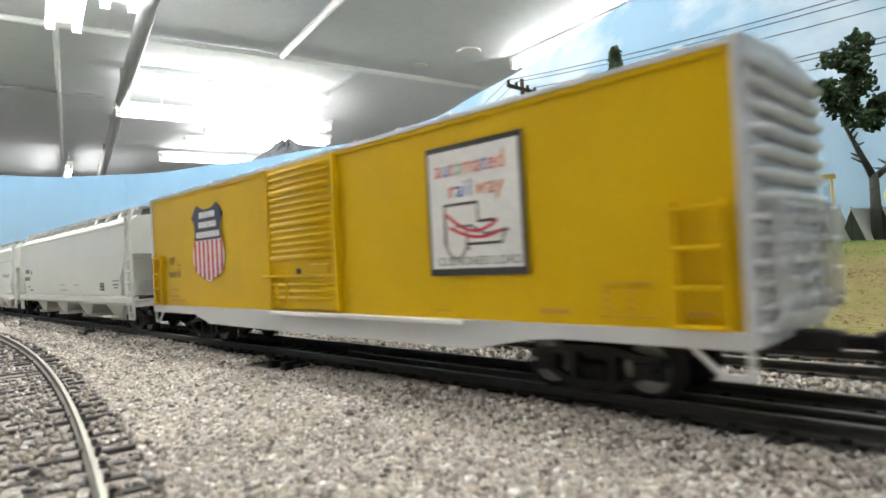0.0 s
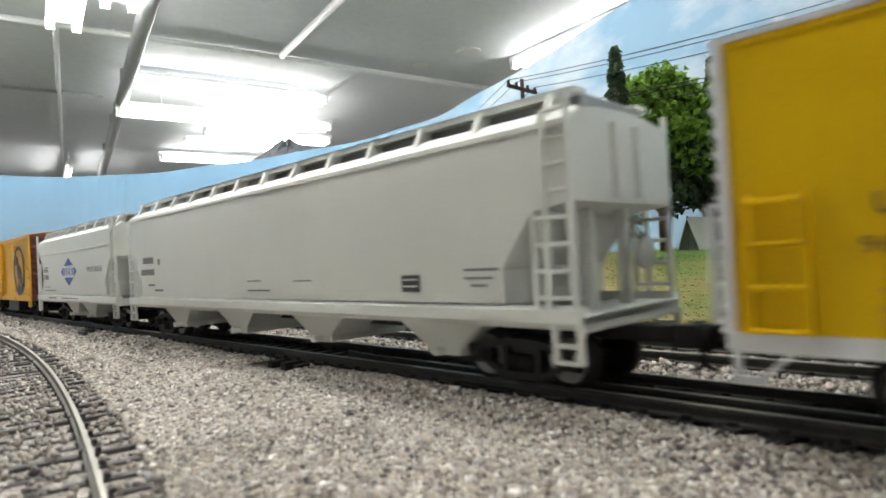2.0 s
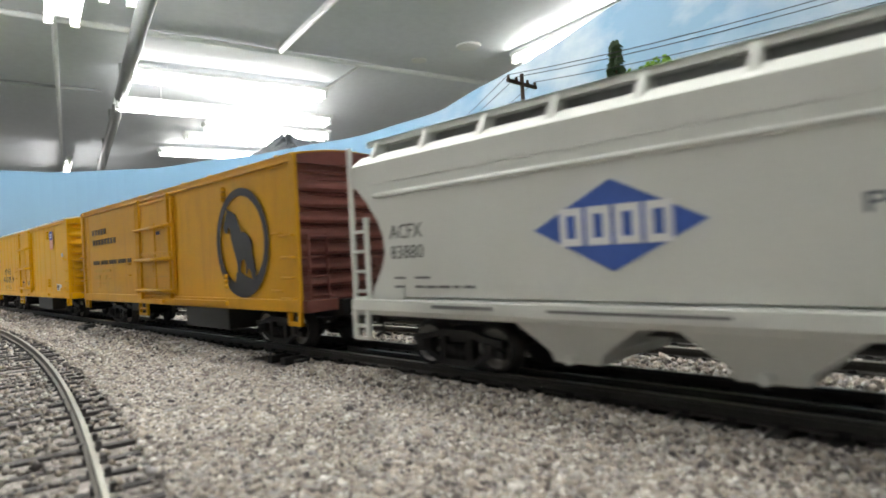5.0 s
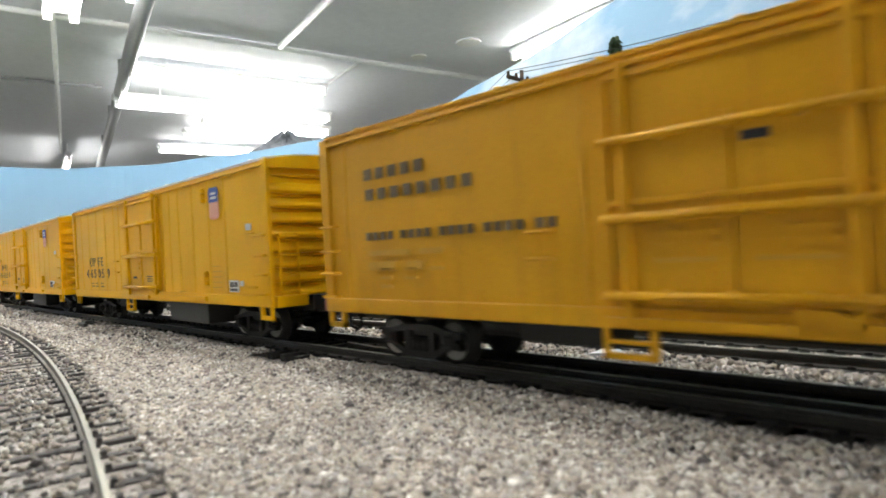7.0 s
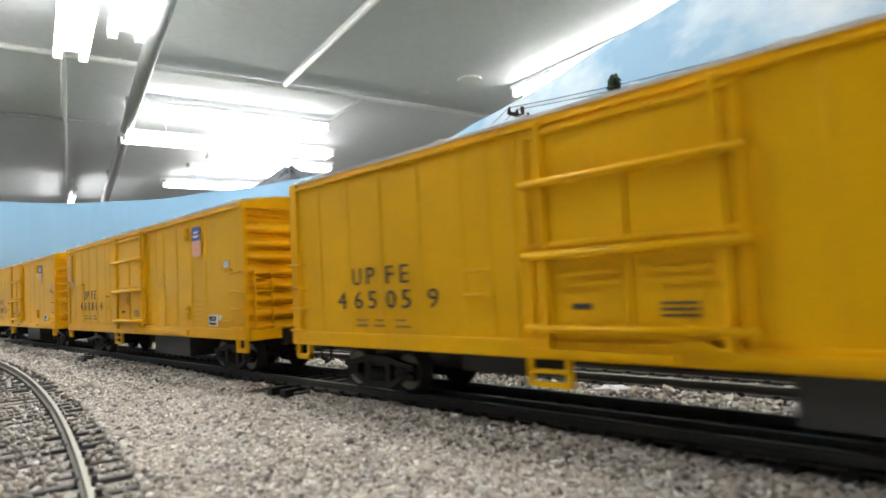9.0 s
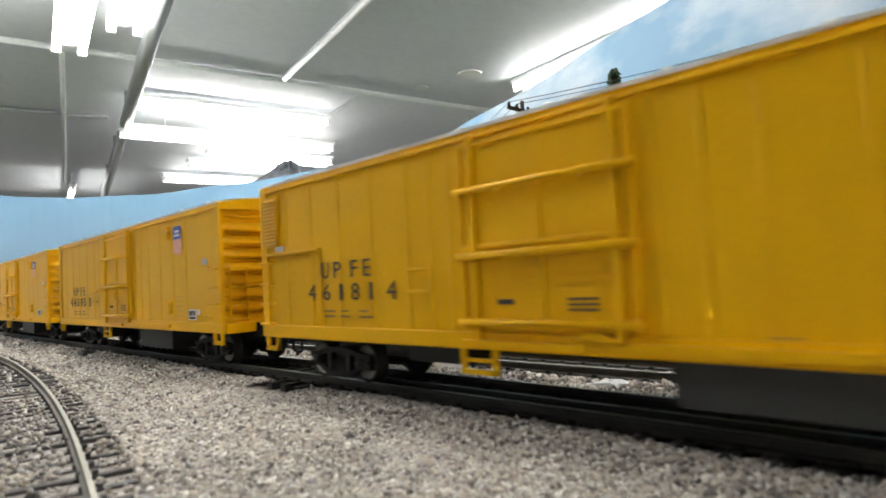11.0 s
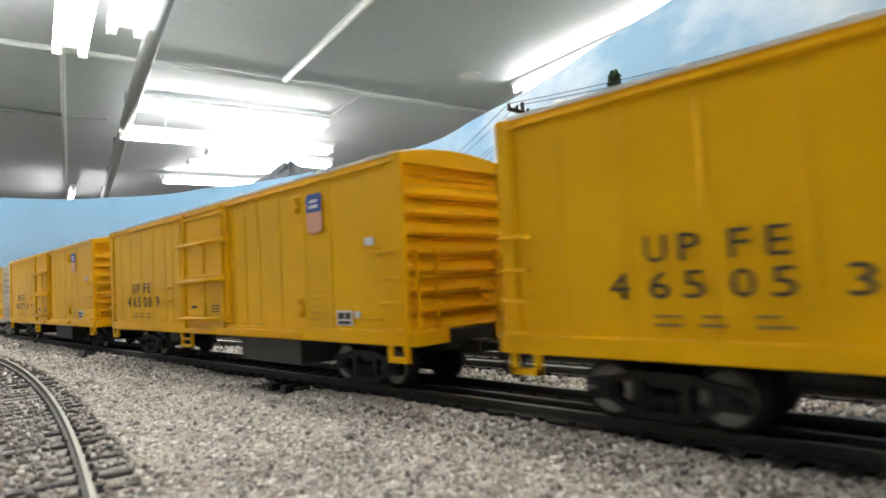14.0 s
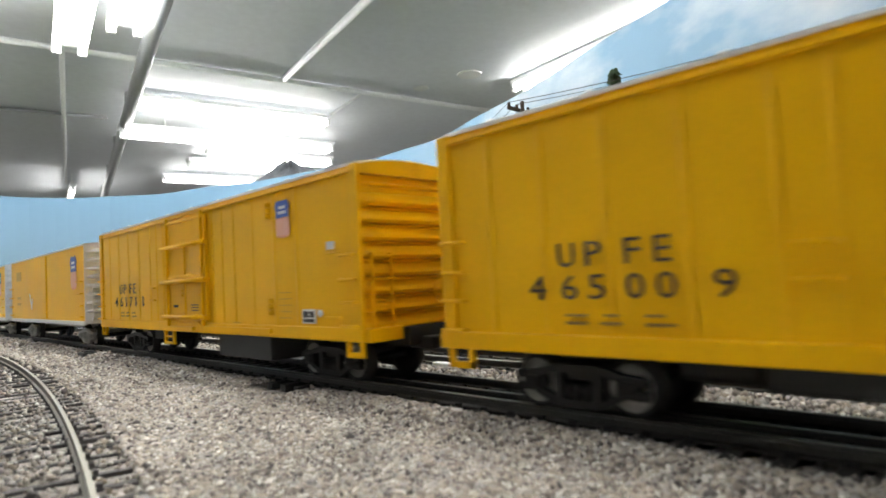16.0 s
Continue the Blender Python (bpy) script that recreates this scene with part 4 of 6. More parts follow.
def shield(car, cx, cz, hw, hh, y, top_mat, field_mat, stripe_mat, stripes, bars_mat):
    """A heraldic shield: coloured upper band with plain bars, striped or plain field."""
    outline = SHIELD_SMALL if stripes else SHIELD_FLAT
    bm = bmesh.new()
    plate(bm, [(cx + a * hw, cz + b * hh) for a, b in outline], y, 0.10)
    emblem = part("shield_emblem", bm, field_mat, car)
    band = [(a, b) for a, b in outline if b > 0]
    bm = bmesh.new()
    plate(bm, [(cx + a * hw * 1.01, cz + b * hh * 1.005) for a, b in band], y + 0.05, 0.12)
    part("shield_band", bm, top_mat, emblem)
    for k in range(3 if stripes else 2):
        zc = cz + hh * ((0.70, 0.45, 0.20)[k] if stripes else (0.58, 0.32)[k])
        ww = hw * (0.50, 0.56, 0.74)[k]
        blocks = (5, 7, 8)[k] if stripes else 1
        step = 2 * ww / blocks
        for i in range(blocks):
            xa = cx - ww + i * step
            xb = xa + step * (0.8 if stripes else 1)
            bm = bmesh.new()
            plate(bm, [(xa, zc - hh * 0.075), (xb, zc - hh * 0.075), (xb, zc + hh * 0.075), (xa, zc + hh * 0.075)], y + 0.15, 0.08)
            part("shield_bar", bm, bars_mat, emblem)
    for k in range(5 if not stripes else 0):
        a = -0.72 + 0.36 * k
        bm = bmesh.new()
        plate(bm, [(cx + (a - 0.07) * hw, cz - 0.86 * hh), (cx + (a + 0.07) * hw, cz - 0.86 * hh), (cx + (a + 0.07) * hw, cz + 0.03 * hh), (cx + (a - 0.07) * hw, cz + 0.03 * hh)], y + 0.06, 0.08)
        part("shield_stripe", bm, PALE_PINK, emblem)
    for k in range(stripes):
        a = -0.9 + (k + 0.5) * 1.8 / stripes
        if k % 2 == 1 or stripes == 0:
            continue
        bm = bmesh.new()
        w = 0.9 / stripes * 0.98
        low = -0.95 + 0.34 * abs(a) ** 2.4
        plate(bm, [(cx + (a - w) * hw, cz + low * hh), (cx + (a + w) * hw, cz + low * hh), (cx + (a + w) * hw, cz + 0.05 * hh), (cx + (a - w) * hw, cz + 0.05 * hh)], y + 0.06, 0.08)
        part("shield_stripe", bm, stripe_mat, emblem)


def bars(car, rows, material, y=HY + 0.02, name="small_print"):
    """Lettering too small to read, as thin bars: x0, x1, z, height."""
    for x0, x1, z, h in rows:
        bm = bmesh.new()
        box(bm, min(x0, x1), max(x0, x1), y - 0.1, y + 0.12, z, z + h)
        part(name, bm, material, car)


def ribbon(bm, pts, w, y, depth=0.12):
    """One continuous drawn line through places in x and z."""
    left, right = [], []
    for i, p in enumerate(pts):
        a, b = Vector(pts[max(i - 1, 0)]), Vector(pts[min(i + 1, len(pts) - 1)])
        d = (b - a).normalized()
        left.append((p[0] - d.y * w / 2, p[1] + d.x * w / 2))
        right.append((p[0] + d.y * w / 2, p[1] - d.x * w / 2))
    loft(bm, [[(l[0], y, l[1]), (r[0], y, r[1]), (r[0], y + depth, r[1]), (l[0], y + depth, l[1])] for l, r in zip(left, right)])


def louvre_panel(car):
    """Engine-room grille and panel edges at the trailing end."""
    bm = bmesh.new()
    box(bm, 186.2, 193.2, HY - 0.3, HY + 0.25, 36.0, 50.0, 0.15)
    frame_ = part("louvre", bm, YELLOW, car, "yellow louvred engine-room grille")
    for k in range(13):
        bm = bmesh.new()
        z = 36.9 + k * 1.0
        loft(bm, [[(x, HY + 0.1, z), (x, HY + 0.75, z - 0.1), (x, HY + 0.1, z + 0.6)] for x in (186.6, 192.8)])
        part("slat", bm, YELLOW, frame_)
    bm = bmesh.new()
    box(bm, 166.4, 193.0, HY - 0.2, HY + 0.7, 33.6, 34.4, 0.15)
    box(bm, 166.4, 167.0, HY - 0.3, HY - 0.02, 15, 34.0)
    part("panel_edge", bm, YELLOW, car)
    bm = bmesh.new()
    box(bm, 183.5, 187.0, HY, HY + 0.5, 34.6, 36.0)
    part("small_plate", bm, SILVER, car)


def dress_reefer(car, line2, dx=0.0, dz=0.5):
    shield(car, 33.4, 43.6, 3.6, 5.3, HY + 0.02, BLUE, PINK, PINK, 0, WHITE)
    for t, x, wd in (("U", 169.3, 3.6), ("P", 164.2, 3.4), ("F", 157.4, 3.2), ("E", 152.6, 3.2)):
        words(t, 4.2, INK, car, x + dx, 24.9 + dz, HY + 0.02, width=wd)
    for ch, x in zip(line2, (175.2, 168.9, 163.8, 157.2, 152.3, 144.0)):
        words(ch, 4.2, INK, car, x + dx, 19.5 + dz, HY + 0.02, width=3.4)
    bars(car, [(x0 + dx, x1 + dx, z + dz, h) for x0, x1, z, h in ((164, 168, 16.7, 0.4), (158.5, 161, 16.7, 0.4), (164, 168, 15.4, 0.45), (158, 161.5, 15.4, 0.45), (151, 154, 16.7, 0.4), (149.5, 154, 15.3, 0.45))], INK_BROWN)
    bars(car, [(30.5, 36.5, 23.4 - 1.7 * k, 0.22) for k in range(5)] + [(60, 64, 14.9, 0.35), (16, 25, 13.4, 0.3)], INK_SOFT)
    bm = bmesh.new()
    box(bm, 19.2, 25.2, HY - 0.1, HY + 0.15, 15.4, 19.0)
    pl = part("data_plate", bm, WHITE, car, "black and white consolidated data stencil")
    bm = bmesh.new()
    for x0, x1, z0, z1 in ((19.7, 21.7, 16.9, 18.5), (22.2, 24.7, 16.9, 18.5), (19.7, 24.7, 15.7, 16.5)):
        box(bm, x0, x1, HY, HY + 0.2, z0, z1)
    part("data_print", bm, INK, pl)
    bm = bmesh.new()
    rod(bm, (17.2, HY - 0.2, 18.0), (17.2, HY + 0.2, 18.0), 0.9, 12)
    part("round_spot", bm, WHITE, car)
    bm = bmesh.new()
    box(bm, 10.0, 13.2, HY - 0.1, HY + 0.12, 33.7, 35.6)
    pl = part("small_plate", bm, SILVER, car)
    bars(car, [(105.5, 109, 19.8, 0.9), (88.5, 94, 20.4, 0.35), (88.5, 94, 19.5, 0.35), (88.5, 94, 18.6, 0.35)], INK, HY + 0.4)


# outline of the animal silhouette in the round emblem
RAM = [(-8.7, 11.2), (-7.3, 10.4), (-5.8, 9.9), (-2.9, 8.7), (-1.2, 6.0), (0.3, 3.3), (2.9, 2.9), (5.4, 1.5), (6.6, 0.0), (6.4, -3.0), (7.3, -6.0), (8.4, -9.0), (8.1, -10.9), (6.1, -10.9), (5.0, -8.4), (3.6, -7.7), (2.7, -9.3), (2.0, -9.3), (2.4, -6.9), (1.3, -4.8), (-0.3, -5.4), (-1.0, -7.2), (-1.2, -9.0), (-2.9, -8.7), (-2.9, -6.0), (-4.3, -3.0), (-5.8, 0.0), (-6.4, 1.8), (-6.9, 4.2), (-7.8, 5.3), (-8.7, 3.1), (-10.1, 3.6), (-11.2, 5.4), (-10.4, 6.9), (-9.3, 8.3), (-8.4, 9.5)]
CRAG = [(-4.6, -11.9), (-3.8, -9.0), (-1.7, -8.3), (1.2, -9.6), (5.2, -10.7), (9.3, -11.3), (9.8, -12.7), (5.2, -15.1), (-1.7, -15.1), (-5.8, -13.3)]


def dress_fruit_car(car):
    cx, cz = 31.0, 31.2
    bm = bmesh.new()
    n = 48
    out, inn = [], []
    for k in range(n):
        a = 2 * math.pi * k / n
        w = 2.4 + 1.4 * max(0, -math.sin(a)) ** 2
        out.append((cx + 16.2 * math.cos(a), cz + 16.4 * math.sin(a)))
        inn.append((cx + (16.2 - w) * math.cos(a), cz + (16.4 - w) * math.sin(a)))
    vs = [[bm.verts.new((x, y, z)) for x, z in ring] for ring in (out, inn) for y in (HY, HY + 0.12)]
    for k in range(n):
        j = (k + 1) % n
        bm.faces.new((vs[1][k], vs[1][j], vs[3][j], vs[3][k]))
        bm.faces.new((vs[0][k], vs[0][j], vs[1][j], vs[1][k]))
        bm.faces.new((vs[2][k], vs[2][j], vs[3][j], vs[3][k]))
    ring = part("round_emblem", bm, INK, car, "black ring around a standing horned animal")
    bm = bmesh.new()
    plate(bm, [(cx - x, cz + z) for x, z in RAM], HY, 0.12)
    plate(bm, [(cx - x, cz + z) for x, z in CRAG], HY + 0.02, 0.12)
    part("silhouette", bm, INK, ring)
    rows = [(175.6 - k * 4.2, 178.2 - k * 4.2, 41.5, 2.5) for k in range(5)] + [(175.3 - k * 4.25, 177.8 - k * 4.25, 36.9, 2.5) for k in range(8)]
    bars(car, rows, INK_MID, name="company_lettering")
    bars(car, [(178.4 - k * 2.5 - 1.7 - (k // 4) * 1.8, 178.4 - k * 2.5 - (k // 4) * 1.8, 27.9, 1.8) for k in range(18)], INK_MID)
    bars(car, [(164, 178, 24.4, 1.2), (154, 161, 24.4, 1.2), (169, 178, 21.2, 1.8), (160, 165, 21.2, 1.8)]
         + [(170 - k * 8, 174 - k * 8, 21 - j * 1.9, 0.7) for k in range(3) for j in range(3 - k)], INK_SOFT)
    bars(car, [(93.6, 97.2, 37.4, 1.3)], INK, HY + 0.4)
    bars(car, [(86.5, 96, 21.5, 0.6), (101, 110, 21.5, 0.6)], INK_SOFT, HY + 0.4)


UL = 213.5


def long_boxcar():
    """The long yellow box car with pale ends and a ribbed sliding door."""
    car = tagged(new("box_car"), "long bright yellow box car with silver ends and grey sill", "freight car", "freight cars of the train")
    bm = bmesh.new()
    loft(bm, box_rings(UL, 12.6, 52.4, 53.6, HY - 0.3))
    part("body", bm, YELLOW_BOX, car)
    # grey fishbelly sill
    for e in (1, -1):
        y = e * (HY - 0.1)
        bm = bmesh.new()
        low = [(0, 10.4), (31, 10.4), (37, 9.9), (50, 7.4), (128, 7.4), (165, 7.6), (176, 10.3), (UL, 10.4)]
        loft(bm, [[(x, y - 0.5, 12.9), (x, y + 0.5, 12.9), (x, y + 0.5, z), (x, y - 0.5, z)] for x, z in low])
        part("side_sill", bm, SILVER, car, "pale grey fishbelly side sill")
    for e in (1, -1):
        bm = bmesh.new()
        box(bm, 92.5, 124.0, e * HY - 0.4, e * HY + 0.6, 13.6, 51.6, 0.2)
        door = part("door", bm, YELLOW_BOX, car, "horizontally ribbed sliding door")
        bm = bmesh.new()
        for k in range(20):
            z = 50.2 - 1.78 * k
            if 20.5 < z < 25.5:
                continue
            rod(bm, (93.6, e * (HY + 0.55), z), (122.8, e * (HY + 0.55), z), 0.8 if k in (3, 8, 13) else 0.5, 8)
        rod(bm, (92, e * (HY + 0.9), 22.2), (128, e * (HY + 0.9), 22.2), 0.45, 6)
        part("door_ribs", bm, YELLOW_BOX, door)
        bm = bmesh.new()
        for x in (92.6, 123.9):
            box(bm, x - 0.7, x + 0.7, e * HY - 0.4, e * HY + e * 0.9 + 0.4, 13.4, 51.8, 0.2)
        box(bm, 96, 104, min(e * HY, e * HY + e * 0.9), max(e * HY, e * HY + e * 0.9), 20.6, 25.2, 0.3)
        part("door_frame", bm, YELLOW_BOX, door)
        bm = bmesh.new()
        box(bm, 108.5, 110.2, e * HY, e * HY + e * 1.1, 22.8, 24.2, 0.2) if e > 0 else box(bm, 108.5, 110.2, -HY - 1.1, -HY, 22.8, 24.2, 0.2)
        part("door_lock", bm, INK, door)
        bm = bmesh.new()
        for x in (115.5, 120.5):
            rod(bm, (x, e * (HY + 0.9), 15), (x, e * (HY + 0.9), 24), 0.4, 6)
        part("lock_rod", bm, YELLOW_BOX, door)
        bm = bmesh.new()
        box(bm, 52, 124, e * HY - 0.6, e * HY + e * 1.2 + 0.6, 12.0, 12.9, 0.15)
        part("door_track", bm, WHITE, car)
        bm = bmesh.new()
        box(bm, 2, UL - 2, e * HY - 0.4, e * HY + 0.05, 51.0, 51.6)
        part("eave_strip", bm, YELLOW_BOX, car)
    for x0, x1 in ((3.0, 9.8), (UL - 9.8, UL - 3.0)):
        bm = bmesh.new()
        for x in (x0, x1):
            box(bm, x - 0.3, x + 0.3, HY - 0.2, HY + 1.0, 12.9, 31.2)
        part("ladder_rail", bm, YELLOW_BOX, car)
        for z in (30.2, 24.6, 19.0, 13.4):
            for e in (1, -1):
                bm = bmesh.new()
                grab(bm, x0, x1, z, e * HY, e * 1.3, 0.36)
                part("rung", bm, YELLOW_BOX, car)
    for x, t in ((0.1, 1), (UL - 0.1, -1)):
        bm = bmesh.new()
        for e in (1, -1):
            box(bm, min(x + t * 0.8, x), max(x + t * 0.8, x), e * HY - 0.35, e * HY + 0.25, 10.6, 53.0, 0.1)
            part("corner_strip", bm, SILVER, car)
            bm = bmesh.new()
        box(bm, min(x, x - t * 0.7), max(x, x - t * 0.7), -HY, HY, 10.6, 53.0, 0.2)
        panel = part("end_panel", bm, SILVER, car, "silver pressed-steel end")
        z = 49.6
        while z > 12.5:
            bm = bmesh.new()
            rib_bar(bm, x - t * 0.6, z, HY - 0.2, t * 2.1, 1.05, 0.9)
            share("end_rib", finish("end_rib", bm, SILVER), panel)
            z -= 3.05
        bm = bmesh.new()
        end_ladder(bm, x - t * 0.6, -t, HY - 7.5, HY - 3.0, (15, 20, 25, 30), 2.8)
        part("end_ladder", bm, SILVER, car)
        bm = bmesh.new()
        end_ladder(bm, x - t * 0.6, -t, -HY + 1.5, -HY + 7.0, (15, 20, 25, 30), 2.8)
        part("end_ladder", bm, SILVER, car)
        bm = bmesh.new()
        xa, xb = min(x - t * 2.5, x - t * 3.1), max(x - t * 2.5, x - t * 3.1)
        for z in (14.0, 22.0, 30.0):
            box(bm, xa, xb, -8, HY - 3, z - 0.4, z + 0.4)
        for y0 in (-8, 2.0, HY - 3.6):
            box(bm, xa, xb, y0, y0 + 0.6, 13.6, 30.4)
        part("brake_frame", bm, SILVER, car)
        for e in (1, -1):
            bm = bmesh.new()
            y = e * (HY - 0.5)
            loft(bm, [[(a, y - 0.4, z), (a + 1.0, y - 0.4, z), (a + 1.0, y + 0.4, z), (a, y + 0.4, z)] for a, z in ((x + t * 8, 10.6), (x + t * 3.4, 6.4))])
            box(bm, min(x, x + t * 4.2), max(x, x + t * 4.2), y - 0.4, y + 0.4, 6.2, 7.0)
            box(bm, min(x, x + t * 0.9), max(x, x + t * 0.9), y - 0.4, y + 0.4, 6.2, 10.6)
            part("corner_step", bm, SILVER, car)
    bm = bmesh.new()
    rings = [[(x, y, 52.6 + 1.5 * math.cos(y / HY * 1.45)) for y in np.linspace(-HY - 0.05, HY + 0.05, 13)] for x in (-0.6, UL + 0.6)]
    loft(bm, [r + [(p[0], p[1], p[2] - 0.8) for p in r[::-1]] for r in rings])
    for k in range(14):
        x = 8 + k * 15.2
        box(bm, x - 0.5, x + 0.5, -HY, HY, 52.6, 53.4, 0.1)
    part("roof", bm, SILVER, car, "pale silver roof")
    bm = bmesh.new()
    box(bm, 3, UL - 3, -3.2, 3.2, 7.6, 12.6, 0.2)
    box(bm, 80, 96, 5, 12, 7, 12)
    rod(bm, (112, 8, 9.6), (126, 8, 9.6), 2.4, 12)
    part("centre_sill", bm, BLACK, car)
    # slogan panel
    y = HY + 0.02
    bm = bmesh.new()
    box(bm, 36.2, 60.6, y - 0.1, y + 0.1, 21.4, 47.0)
    sign = part("slogan_panel", bm, INK, car, "white slogan panel in a dark border")
    bm = bmesh.new()
    box(bm, 37.0, 59.8, y, y + 0.16, 22.8, 45.9)
    part("panel_field", bm, WHITE, sign)
    cols = (RED, BLUE, RED, GREEN_INK, ORANGE, RED, BLUE, RED, ORANGE)
    at = 58.2
    for i, ch in enumerate("automated"):
        wide = {"t": 1.25, "m": 2.8}.get(ch, 1.95)
        words(ch, 3.5, cols[i], sign, at, 40.9, y + 0.15, width=wide)
        at -= wide + 0.12
    for i, (ch, x) in enumerate(zip("railway", (54.6, 52.7, 50.6, 49.2, 47.4, 44.6, 42.6))):
        words(ch, 3.4, (RED, BLUE, BLUE, BLUE, ORANGE, ORANGE, ORANGE)[i], sign, x, 36.6, y + 0.15, width=2.6 if ch == "w" else (0.6 if ch in "il" else 2.0))
    words("CUSHIONED LOAD", 1.7, INK, sign, 58.4, 23.4, y + 0.15, width=21.0)
    for pts, w, ink in (([(55.8, 27.2), (55.8, 35.2), (47.2, 35.2), (47.2, 31.6), (43.2, 31.6)], 0.6, INK), ([(49.8, 26.2), (49.8, 27.4), (41.6, 27.4), (40.6, 30.0)], 0.5, INK), ([(53.0, 30.9), (49.0, 30.9), (45.8, 29.2), (40.0, 29.6)], 0.5, INK_GREY)):
        bm = bmesh.new()
        ribbon(bm, pts, w, y + 0.12)
        part("line_drawing", bm, ink, sign)
    for a0, b0, amp in ((55.5, 33.4, 3.6), (54.6, 30.8, 2.2)):
        bm = bmesh.new()
        ribbon(bm, [(a0 - k, b0 - amp * math.sin(k / 13 * 2.6)) for k in range(14)], 0.6, y + 0.13)
        part("line_drawing", bm, RED, sign)
    bm = bmesh.new()
    ribbon(bm, [(53.0 + 2.9 * math.cos(q), 28.6 - 3.9 * math.sin(q)) for q in [math.pi * (-0.1 + 1.2 * k / 14) for k in range(15)]], 0.45, y + 0.11)
    part("line_drawing", bm, INK_GREY, sign)
    shield(car, 164.3, 34.1, 11.7, 12.9, y, NAVY, WHITE, RED, 13, WHITE)
    words("UP", 2.7, INK_MID, car, 196.8, 27.6, y, width=4.6)
    words("960133", 2.2, INK_MID, car, 198.3, 23.0, y, width=10.6)
    bars(car, [(188.0, 190.0, 27.0, 0.8), (188.0, 190.0, 25.4, 0.8), (190, 196.6, 18.4, 0.6), (190.0, 196.6, 16.0, 0.7), (184.5, 196.6, 14.6, 0.6)], INK_SOFT)
    bars(car, [(28, 34, 14.6, 0.9), (56, 60, 14.4, 0.4), (5.0, 8.5, 14.8, 0.7)], INK_SOFT)
    bars(car, [(13, 22.5, 19.6 - 0.05, 0.25), (13, 22.5, 14.4, 0.25)] + [(20.5 - 4 * j, 22 - 4 * j, 18.2 - 1.3 * k, 0.4) for j in range(2) for k in range(3)], INK_SOFT)
    add_couplers(car, UL)
    add_trucks(car, (29, UL - 29))
    return car


def short_boxcar():
    """The fifty-foot yellow box car with silver ends and grey trucks."""
    L = 176.5
    car = tagged(new("box_car"), "yellow box car with silver ribbed ends and grey trucks", "freight car", "freight cars of the train")
    bm = bmesh.new()
    loft(bm, box_rings(L, 13.2, 51.2, 52.4, HY - 0.3))
    part("body", bm, YELLOW, car)
    bm = bmesh.new()
    for e in (1, -1):
        box(bm, 0, L, e * (HY - 0.1) - 0.5, e * (HY - 0.1) + 0.5, 11.4, 13.4, 0.2)
    part("side_sill", bm, SILVER, car)
    for e in (1, -1):
        bm = bmesh.new()
        box(bm, 76, 104, e * HY - 0.4, e * HY + 0.5, 14, 50, 0.2)
        part("door", bm, YELLOW, car)
    for x, t in ((0.1, 1), (L - 0.1, -1)):
        bm = bmesh.new()
        box(bm, min(x, x - t * 0.7), max(x, x - t * 0.7), -HY, HY, 12, 51.8, 0.2)
        panel = part("end_panel", bm, SILVER, car, "silver pressed-steel end")
        z = 47.6
        while z > 15:
            bm = bmesh.new()
            rib_bar(bm, x - t * 0.6, z, HY - 0.8, t * 2.0, 1.5, 0.5)
            share("end_rib", finish("end_rib", bm, SILVER), panel)
            z -= 4.2
        bm = bmesh.new()
        end_ladder(bm, x - t * 0.6, -t, HY - 7.5, HY - 3.0, (15, 20, 25, 30), 2.8)
        part("end_ladder", bm, SILVER, car)
        for z in (33, 27, 21, 15.5):
            for e in (1, -1):
                bm = bmesh.new()
                grab(bm, x + t * 2.5, x + t * 9, z, e * HY, e * 1.3, 0.4)
                part("rung", bm, YELLOW, car)
    bm = bmesh.new()
    rings = [[(x, y, 51.4 + 1.5 * math.cos(y / HY * 1.45)) for y in np.linspace(-HY - 0.2, HY + 0.2, 13)] for x in (-0.6, L + 0.6)]
    loft(bm, [r + [(p[0], p[1], p[2] - 0.8) for p in r[::-1]] for r in rings])
    part("roof", bm, SILVER, car, "pale silver roof")
    bm = bmesh.new()
    box(bm, 3, L - 3, -3.2, 3.2, 8, 13.2, 0.2)
    part("centre_sill", bm, TRUCK_GREY, car)
    shield(car, 18.5, 38, 5.6, 8.8, HY + 0.02, BLUE, PINK, PINK, 0, WHITE)
    bars(car, [(144, 158, 38, 6), (146, 156, 26, 1.5), (146, 156, 22, 1.5)], INK_SOFT)
    bm = bmesh.new()
    plate(bm, [(118, 29), (114, 22), (112, 26), (110.6, 26), (114, 19), (120, 29)], HY, 0.3)
    part("tack_board", bm, WHITE, car)
    add_couplers(car, L)
    add_trucks(car, (26, L - 26), "grey")
    return car


